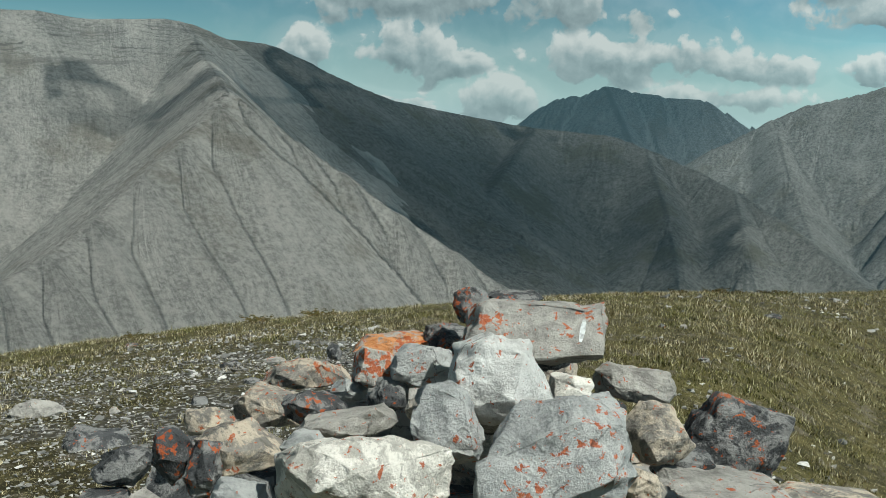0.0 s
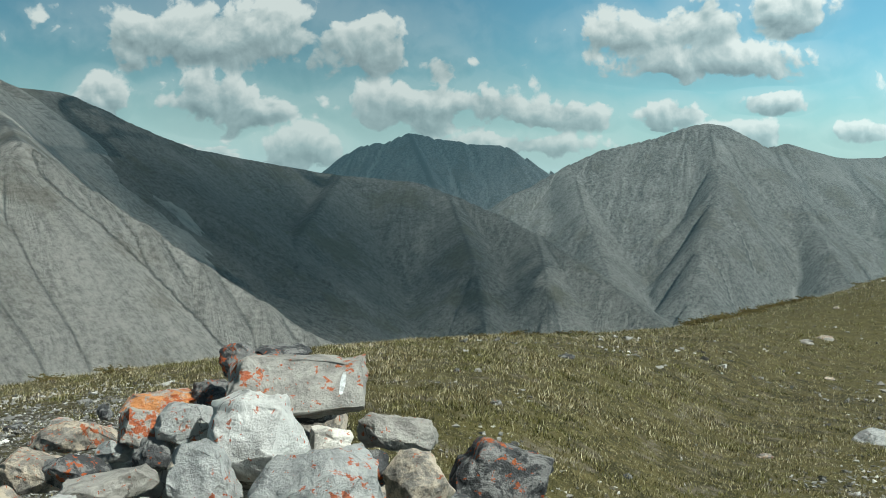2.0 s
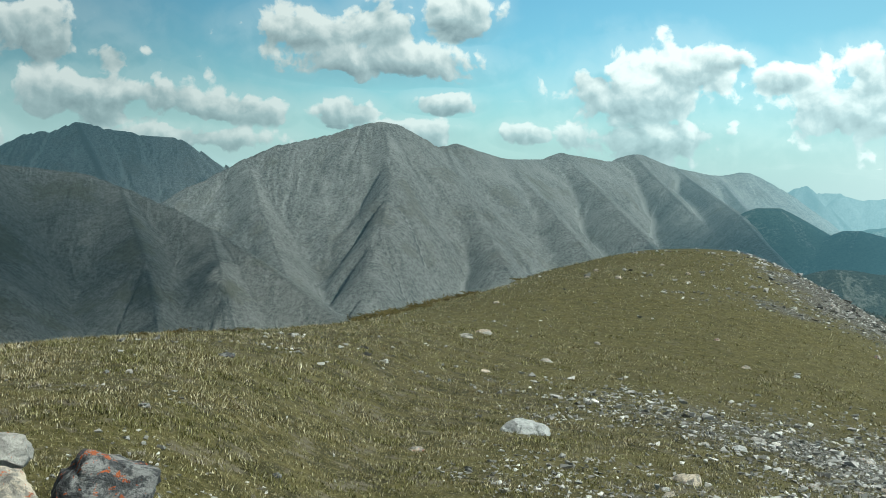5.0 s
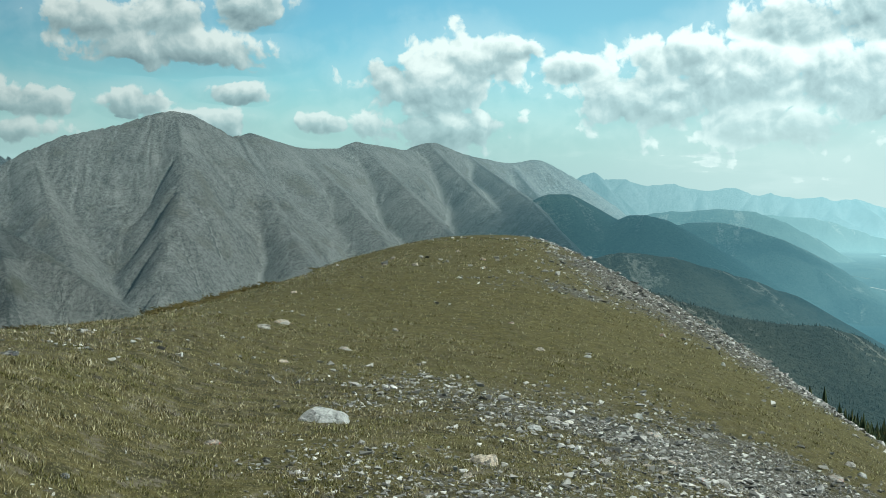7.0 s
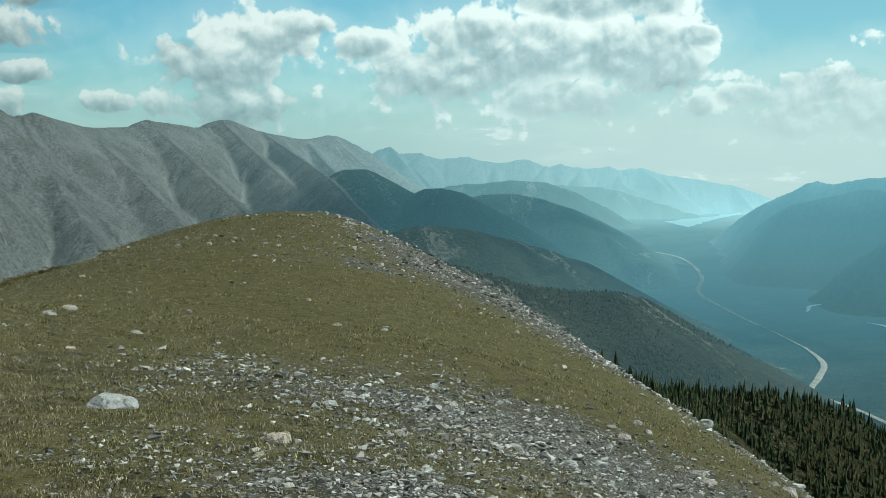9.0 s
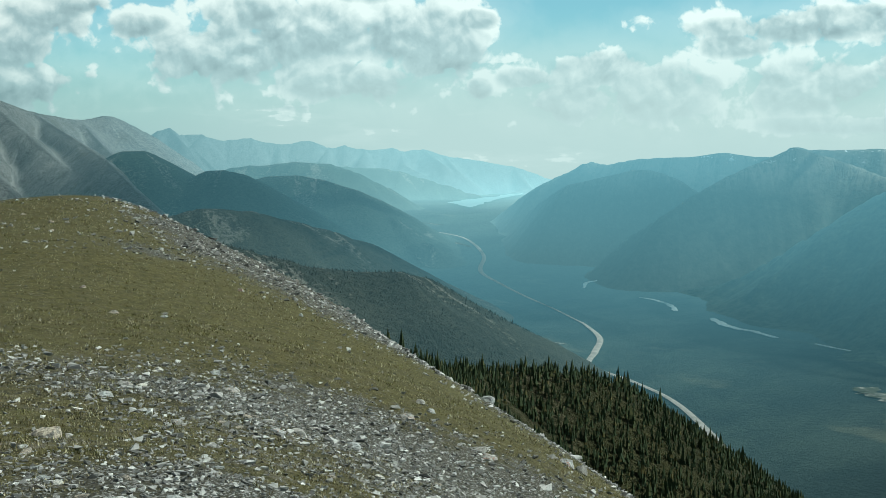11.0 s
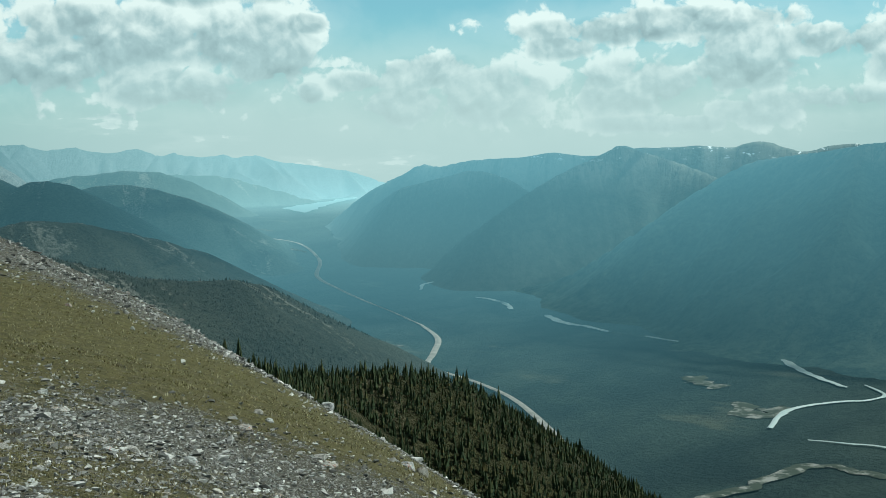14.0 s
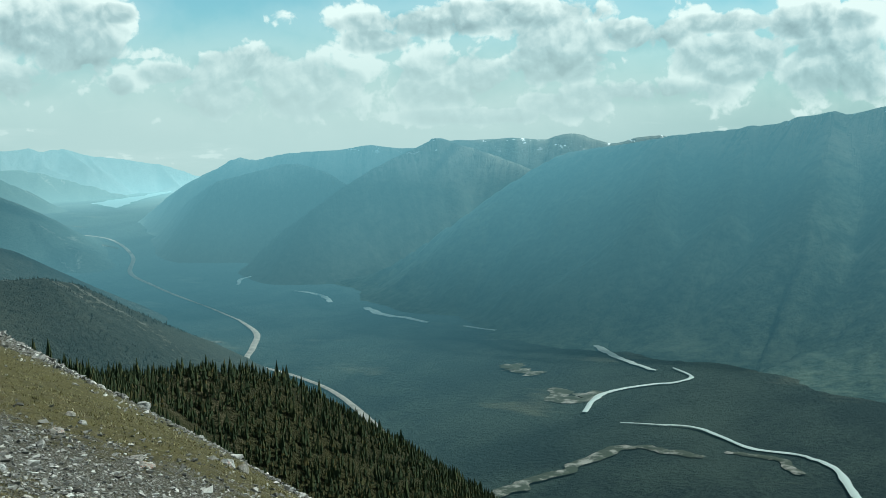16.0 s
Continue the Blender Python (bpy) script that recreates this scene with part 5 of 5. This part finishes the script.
TURF_ROCKS = [
    (-23.31, -12.51, 2.86, 1.04), (-20.82, -13.91, 3.12, 1.09), (-16.32, -12.54, 0.94, 0.57), (-12.87, -10.79, 1.30, 0.47), (-14.93, -10.96, 1.20, 0.42),
    (-13.89, -11.68, 1.04, 0.42), (-20.08, -12.87, 0.73, 0.52), (-19.22, -10.06, 0.78, 0.23), (-11.85, -10.02, 1.14, 0.26), (5.88, -8.71, 0.47, 0.29),
    (9.82, -8.00, 1.04, 0.31), (4.91, -8.72, 0.42, 0.29), (-0.45, -9.96, 0.94, 0.26), (6.75, -10.17, 0.78, 0.26), (12.95, -13.27, 0.68, 0.26)]
SLOPE_ROCKS = [
    (37.88, -6.98, 0.36, 0.26), (40.62, -8.14, 0.26, 0.26), (34.42, -8.12, 0.57, 0.16), (39.14, -12.90, 0.78, 0.31), (39.51, -13.29, 0.94, 0.31),
    (49.29, -11.87, 0.78, 0.52), (46.13, -12.10, 0.62, 0.36), (46.65, -12.49, 0.52, 0.36), (53.00, -14.67, 0.88, 0.52), (53.66, -14.91, 0.78, 0.68),
    (36.68, -10.66, 0.62, 0.31), (42.98, -14.00, 1.04, 0.36), (49.29, -14.55, 1.14, 0.36), (35.06, -16.11, 1.56, 0.68), (31.82, -11.38, 0.94, 0.36),
    (36.08, -4.99, 0.47, 0.26), (45.11, -9.18, 0.47, 0.21)]
RIM_ROCKS = [
    (43.15, -8.39, 0.36, 0.21), (41.06, -7.29, 0.31, 0.21), (42.50, -7.83, 0.31, 0.21), (40.40, -6.57, 0.31, 0.21), (19.54, -7.11, 0.78, 0.21),
    (20.38, -6.89, 0.78, 0.21), (35.96, -4.86, 0.36, 0.21), (37.42, -11.42, 1.04, 0.31), (35.06, -12.77, 0.78, 0.42), (40.46, -13.37, 0.94, 0.36),
    (32.70, -10.97, 1.04, 0.36), (45.54, -12.73, 1.04, 0.42), (48.90, -14.20, 0.88, 0.36)]
count = 300
for rows, eye, tone, label in ((KNOLL_ROCKS, (0.258, -0.045, 1.633), "tan", "pale limestone rock lying in the turf"), (TURF_ROCKS, (0.03, -0.012, 1.606), "dark", "blue-grey limestone rock sunk in the turf"),
                          (SLOPE_ROCKS, (0.37, -0.11, 1.64), "blue", "angular grey rock on the scree slope"), (RIM_ROCKS, (0.37, -0.11, 1.64), "grey", "loose grey rock at the rim of the slope")):
    for az, el, w, h in rows:
        count += 1
        az, r = on_summit(az, el - h * 0.5, eye)
        ground_rock(az, r, r * radians(w) * (1.0 if w > 2 else 0.85), max(r * radians(h) * 0.75, 0.03), ("blue" if w > 2 and az > 20 else tone if count % 3 else "grey"), 0.0 if count % 4 else 0.4, label, count + (4000 if w > 2.4 and az > 20 else 0))


# larger flakes among the scree, each lying by itself
flakes = []
for k in range(10):
    bm = stone_mesh(1.0, 0.62, 0.30, "slab" if k % 2 else "boulder", 700 + k, 0)
    me = bpy.data.meshes.new("rock")
    bm.to_mesh(me)
    bm.free()
    me.materials.append(tone_mat(("pale", "blue", "grey", "white", "tan")[k % 5], 0.0))
    flakes.append(me)
rnd = random.Random(77)
laid = 0
while laid < 190:
    az, r = rnd.uniform(16, 66), math.exp(rnd.uniform(math.log(5.0), math.log(26)))
    if stoniness(np.array([az]), np.array([r]))[0] < rnd.uniform(0.35, 0.8):
        continue
    wide = rnd.uniform(0.06, 0.12) * (r / 9) ** 0.35
    x, y = polar(az, r)
    ob = new("rock", flakes[laid % 10])
    ob.matrix_world = pose(x, y, float(summit(np.array([az]), np.array([r]))[0]) + wide * 0.06, rnd.uniform(-14, 14), rnd.uniform(-14, 14), rnd.uniform(0, 360)) @ Matrix.Diagonal((wide, wide, wide, 1))
    tagged(ob, "pale angular limestone flake lying on the scree", "rock", "loose flakes of the scree")
    laid += 1

# ---------------------------------------------------------------- scree, grass and trees as stuff
def scatter(name, protos, places, sizes, spins, mat, label, category, tilt=None):
    """Many copies of a few small meshes, joined into one object of kind stuff."""
    verts, faces, base = [], [], 0
    which = np.arange(len(places)) % len(protos)
    for k, (pv, pf) in enumerate(protos):
        idx = np.nonzero(which == k)[0]
        if not len(idx):
            continue
        c, s = np.cos(spins[idx]), np.sin(spins[idx])
        v = pv[None] * sizes[idx][:, None, None]
        if tilt is not None:
            ca, sa = np.cos(tilt[idx])[:, None], np.sin(tilt[idx])[:, None]
            v = np.stack([v[..., 0], v[..., 1] * ca - v[..., 2] * sa, v[..., 1] * sa + v[..., 2] * ca], -1)
        v = np.stack([v[..., 0] * c[:, None] - v[..., 1] * s[:, None], v[..., 0] * s[:, None] + v[..., 1] * c[:, None], v[..., 2]], -1) + places[idx][:, None]
        f = pf[None] + (np.arange(len(idx)) * len(pv))[:, None, None] + base
        verts.append(v.reshape(-1, 3))
        faces.append(f.reshape(-1, 3))
        base += len(idx) * len(pv)
    ob = joined(name, np.concatenate(verts), np.concatenate(faces), mat)
    return tagged(ob, label, category, kind="stuff")


def chip(seed):
    """A small flat stone as arrays: the hull of a few points."""
    rnd = random.Random(seed)
    bm = bmesh.new()
    for _ in range(6):
        v = Vector((rnd.gauss(0, 1), rnd.gauss(0, 1), rnd.gauss(0, 1))).normalized()
        bm.verts.new((v.x * 0.62, v.y * rnd.uniform(0.36, 0.56), v.z * 0.30 + 0.10))
    bmesh.ops.convex_hull(bm, input=bm.verts)
    bmesh.ops.delete(bm, geom=[v for v in bm.verts if not v.link_faces], context="VERTS")
    bmesh.ops.triangulate(bm, faces=bm.faces)
    bm.verts.index_update()
    out = np.array([v.co[:] for v in bm.verts]), np.array([[v.index for v in fc.verts] for fc in bm.faces])
    bm.free()
    return out


M_SCREE, n, bsdf = shader("scree_stones")
isl = n.add("ShaderNodeNewGeometry")
own = isl.outputs["Random Per Island"]
g = n.noise(isl.outputs["Position"], 30.0, 5.0, 0.7)
col = n.ramp(own, (0.0, (0.11, 0.11, 0.106)), (0.3, (0.19, 0.188, 0.18)), (0.75, (0.40, 0.395, 0.38)), (1.0, (0.70, 0.69, 0.67)))
n.put(bsdf.inputs["Base Color"], n.mix(n.math("MULTIPLY", n.fade(g, 0.45, 0.65), 0.4), col, (0.14, 0.13, 0.115)))
relief(n, bsdf, g, 0.6, 0.01)

rng = np.random.default_rng(11)
N = 420000
saz, sr = rng.uniform(-32, 80, N), np.exp(rng.uniform(np.log(3.8), np.log(85), N))
bare = stoniness(saz, sr)
sx, sy = polar(saz, sr)
local = fbm(sx / 0.8, sy / 0.8, 3, 91)
keep = rng.random(N) < np.clip((bare + 0.32 * local) * 1.5 - 0.28, 0.004, 1) * np.where(sr > 26, 0.34, np.where(saz < 5, 0.95, 0.54))
saz, sr, sx, sy = saz[keep], sr[keep], sx[keep], sy[keep]
size = np.exp(rng.normal(np.log(0.029), 0.46, len(sr))) * np.clip((sr / 9) ** 0.75, 0.8, 4.5)
size = np.minimum(size, 0.02 * sr + 0.05) * np.where(saz < 5, 0.62, 1.0)
chips = [chip(k) for k in range(14)]
scatter("scree", chips, np.stack([sx, sy, summit(saz, sr) + size * 0.05], -1), size, rng.uniform(0, 6.28, len(sr)), M_SCREE, "loose grey limestone scree lying in the turf", "scree",
        tilt=rng.normal(0, 0.3, len(sr)))

M_GRASS, n, bsdf = shader("grass_blades")
isl = n.add("ShaderNodeNewGeometry")
own = isl.outputs["Random Per Island"]
area = n.noise(isl.outputs["Position"], 1.4, 6.0, 0.7)
green = n.ramp(own, (0.0, (0.020, 0.024, 0.006)), (0.5, (0.108, 0.100, 0.027)), (0.8, (0.20, 0.19, 0.072)), (1.0, (0.62, 0.58, 0.38)))
straw = n.ramp(own, (0.0, (0.045, 0.038, 0.016)), (0.45, (0.14, 0.112, 0.048)), (0.72, (0.34, 0.29, 0.165)), (1.0, (0.72, 0.67, 0.50)))
mat_of = n.noise(isl.outputs["Position"], 4.5, 4.0, 0.7)
dead = n.ramp(own, (0.0, (0.05, 0.042, 0.036)), (0.5, (0.20, 0.178, 0.155)), (1.0, (0.52, 0.48, 0.43)))
n.put(bsdf.inputs["Base Color"], n.mix(n.fade(mat_of, 0.55, 0.64), n.mix(n.fade(area, 0.42, 0.58), green, straw), dead))


def tuft(seed):
    rnd = random.Random(seed)
    v, f = [], []
    for k in range(5):
        a, lean, tall = rnd.uniform(0, 6.28), rnd.uniform(0.25, 1.2), rnd.uniform(0.35, 1.1)
        bx, by = rnd.uniform(-0.9, 0.9), rnd.uniform(-0.9, 0.9)
        px, py = -math.sin(a) * 0.085, math.cos(a) * 0.085
        v += [(bx - px, by - py, -0.05), (bx + px, by + py, -0.05), (bx + math.cos(a) * lean, by + math.sin(a) * lean, tall)]
        f.append((3 * k, 3 * k + 1, 3 * k + 2))
    return np.array(v), np.array(f)


N = 205000
taz, tr = rng.uniform(-32, 78, N), np.exp(rng.uniform(np.log(3.8), np.log(27), N))
on_knoll = np.arange(N) % 5 == 0
taz, tr = np.where(on_knoll, rng.uniform(12, 58, N), taz), np.where(on_knoll, np.sqrt(rng.uniform(24.0**2, 68.0**2, N)), tr)
keep = rng.random(N) > stoniness(taz, tr) * 1.25
taz, tr = taz[keep], tr[keep]
tx, ty = polar(taz, tr)
thick = np.clip(0.72 + 0.7 * fbm(tx / 0.35, ty / 0.35, 3, 17), 0.35, 1.25)
scatter("grass", [tuft(k) for k in range(12)], np.stack([tx, ty, summit(taz, tr)], -1), 0.034 * thick * np.clip((tr / 8) ** 0.5, 0.8, 2.6), rng.uniform(0, 6.28, len(tr)), M_GRASS, "short dry alpine grass in olive and straw", "grass")

# dwarf willows on the edge of the turf
M_WILLOW, n, bsdf = shader("willow_leaves")
col = n.ramp(n.add("ShaderNodeNewGeometry").outputs["Random Per Island"], (0.0, (0.04, 0.042, 0.014)), (0.6, (0.105, 0.09, 0.026)), (1.0, (0.18, 0.12, 0.045)))
n.put(bsdf.inputs["Base Color"], col)
M_TWIG, n, bsdf = shader("willow_twigs")
bsdf.inputs["Base Color"].default_value = (0.10, 0.07, 0.045, 1)


def willow(seed):
    """A low dwarf willow: a few bent twigs with small leaves."""
    rnd = random.Random(seed)
    twigs, leaves = bmesh.new(), bmesh.new()
    for _ in range(16):
        a, out, tall = rnd.uniform(0, 6.28), rnd.uniform(0.1, 0.5), rnd.uniform(0.12, 0.42)
        p, q = Vector((0.05 * math.cos(a), 0.05 * math.sin(a), -0.04)), Vector((out * math.cos(a), out * math.sin(a), tall))
        side = Vector((-math.sin(a), math.cos(a), 0)) * 0.005
        vs = [twigs.verts.new(v) for v in (p - side, p + side, q + side * 0.4, q - side * 0.4, p + Vector((0, 0, 0.012)), q + Vector((0, 0, 0.005)))]
        twigs.faces.new((vs[0], vs[1], vs[2], vs[3]))
        twigs.faces.new((vs[1], vs[4], vs[5], vs[2]))
        twigs.faces.new((vs[4], vs[0], vs[3], vs[5]))
        for _ in range(26):
            c = p.lerp(q, rnd.uniform(0.35, 1.05)) + Vector((rnd.gauss(0, 0.035), rnd.gauss(0, 0.035), rnd.gauss(0, 0.03)))
            u = Vector((rnd.gauss(0, 1), rnd.gauss(0, 1), rnd.gauss(0, 0.6))).normalized() * 0.042
            w = u.orthogonal().normalized() * 0.02
            leaves.faces.new([leaves.verts.new(v) for v in (c - u, c + w, c + u, c - w)])
    bush = new("dwarf_willow")
    part("twigs", twigs, M_TWIG, bush)
    part("leaves", leaves, M_WILLOW, bush, "small olive and rust leaves")
    return tagged(bush, "low dwarf willow at the edge of the turf", "shrub", "dwarf willows")


bushes = [willow(3), willow(4)]
rnd = random.Random(21)
spots = [(a, 0.93, rnd.uniform(0.25, 0.5)) for a in (-19.0, -13.4, -10.8, -3.5, 5.8, 7.4, 8.1, 9.6, 10.4, 12.6)]
spots += [(15.2 + 0.16 * k, rnd.uniform(0.90, 1.0), rnd.uniform(0.55, 1.05)) for k in range(34)] + [(22.4, 0.97, 0.9), (23.0, 0.97, 0.8), (24.4, 0.98, 0.7)]
for k, (az, share, big) in enumerate(spots):
    r = float(np.interp(az, FINE, EDGE)) * share
    x, y = polar(az, r)
    m = pose(x, y, float(summit(np.array([az]), np.array([r]))[0]), 0, 0, rnd.uniform(0, 360)) @ Matrix.Diagonal((big, big, big * 0.42, 1))
    bush = bushes[k] if k < 2 else copy_thing(bushes[k % 2], m)
    bush.matrix_world = m

# spruces on the spur and on the hill behind it
M_SPRUCE, n, bsdf = shader("spruce_needles")
isl = n.add("ShaderNodeNewGeometry")
col = n.ramp(isl.outputs["Random Per Island"], (0.0, (0.030, 0.046, 0.024)), (0.75, (0.050, 0.068, 0.031)), (0.94, (0.082, 0.086, 0.036)), (1.0, (0.12, 0.10, 0.04)))
n.put(bsdf.inputs["Base Color"], col)


def spruce(seed, tiers, sides):
    """A narrow spruce of ragged tiers on a thin trunk, 1 high."""
    rnd = random.Random(seed)
    v, f = [], []
    for k in range(3):
        a = 2.1 * k
        v.append((0.02 * math.cos(a), 0.02 * math.sin(a), -0.1))
    v.append((0, 0, 0.9))
    f += [(0, 1, 3), (1, 2, 3), (2, 0, 3)]
    for t in range(tiers):
        z0 = 0.06 + 0.80 * t / tiers
        z1 = min(z0 + 1.5 / tiers + 0.05, 1.0 + rnd.uniform(-0.02, 0.04))
        rad = 0.155 * (1 - (t / tiers) ** 1.25) * rnd.uniform(0.8, 1.2) + 0.025
        tip = len(v)
        v.append((rnd.uniform(-0.01, 0.01), rnd.uniform(-0.01, 0.01), z1))
        for k in range(sides):
            a = 2 * math.pi * (k + rnd.uniform(-0.3, 0.3)) / sides
            q = rad * (rnd.uniform(0.55, 1.25))
            v.append((q * math.cos(a), q * math.sin(a), z0 - rnd.uniform(0, 0.05)))
        f += [(tip, tip + 1 + k, tip + 1 + (k + 1) % sides) for k in range(sides)]
    return np.array(v), np.array(f)


N = 21000
faz, fr = rng.uniform(42.5, 70, N), rng.uniform(300, 680, N)
fx, fy = polar(faz, fr)
fz, _, away = heights(fx, fy, [(spur_line, 0.85)], **SPUR)
stand = fbm(fx / 30, fy / 30, 3, 71)
keep = (stand > -0.6) & (rng.random(N) < 0.9) & (fz > -260) & (rng.random(N) < np.clip((faz - 45.5) / 3.0, 0.05, 1)) & (summit(faz, fr) < fz + 2)
fx, fy, fz = fx[keep], fy[keep], fz[keep]
tall = np.exp(rng.normal(np.log(3.9), 0.30, len(fx)))
scatter("spruce_forest", [spruce(k, 4, 4) for k in range(10)], np.stack([fx, fy, fz - 0.2], -1), tall, rng.uniform(0, 6.28, len(fx)), M_SPRUCE, "dense dark spruce forest on the spur", "forest")

N = 8500
faz, fr = rng.uniform(36, 52, N), rng.uniform(1150, 1560, N)
fx, fy = polar(faz, fr)
fz, _, away = heights(fx, fy, near_hill, **NEAR_HILL)
stand = fbm(fx / 90, fy / 90, 3, 75)
keep = (stand > -0.1) & (fz > -295)
fx, fy, fz = fx[keep], fy[keep], fz[keep]
scatter("far_forest", [spruce(k + 20, 2, 4) for k in range(5)], np.stack([fx, fy, fz - 0.5], -1), np.exp(rng.normal(np.log(2.7), 0.25, len(fx))), rng.uniform(0, 6.28, len(fx)), M_HILL_NEAR, "dark conifers on the steep hill", "forest")

# the clouds whose shade lies on the ridges
cloud_over(*polar(-3.7, 1650), -80, 375, 420, 0, seed=1)
cloud_over(*polar(2, 2950), 60, 620, 460, 0, seed=2)
cloud_over(*polar(40, 2450), -150, 480, 480, 30, seed=3)
cloud_over(*polar(58, 2650), -60, 700, 380, 20, seed=4)
cloud_over(*polar(73, 2080), -40, 560, 330, 75, seed=5)
# small shreds of cloud above the pyramid
cloud_over(*polar(-20.0, 1330), 40, 60, 30, 20, seed=7, mat=M_SHRED)
cloud_over(*polar(-15.0, 1215), 30, 60, 32, 60, seed=8, mat=M_SHRED)
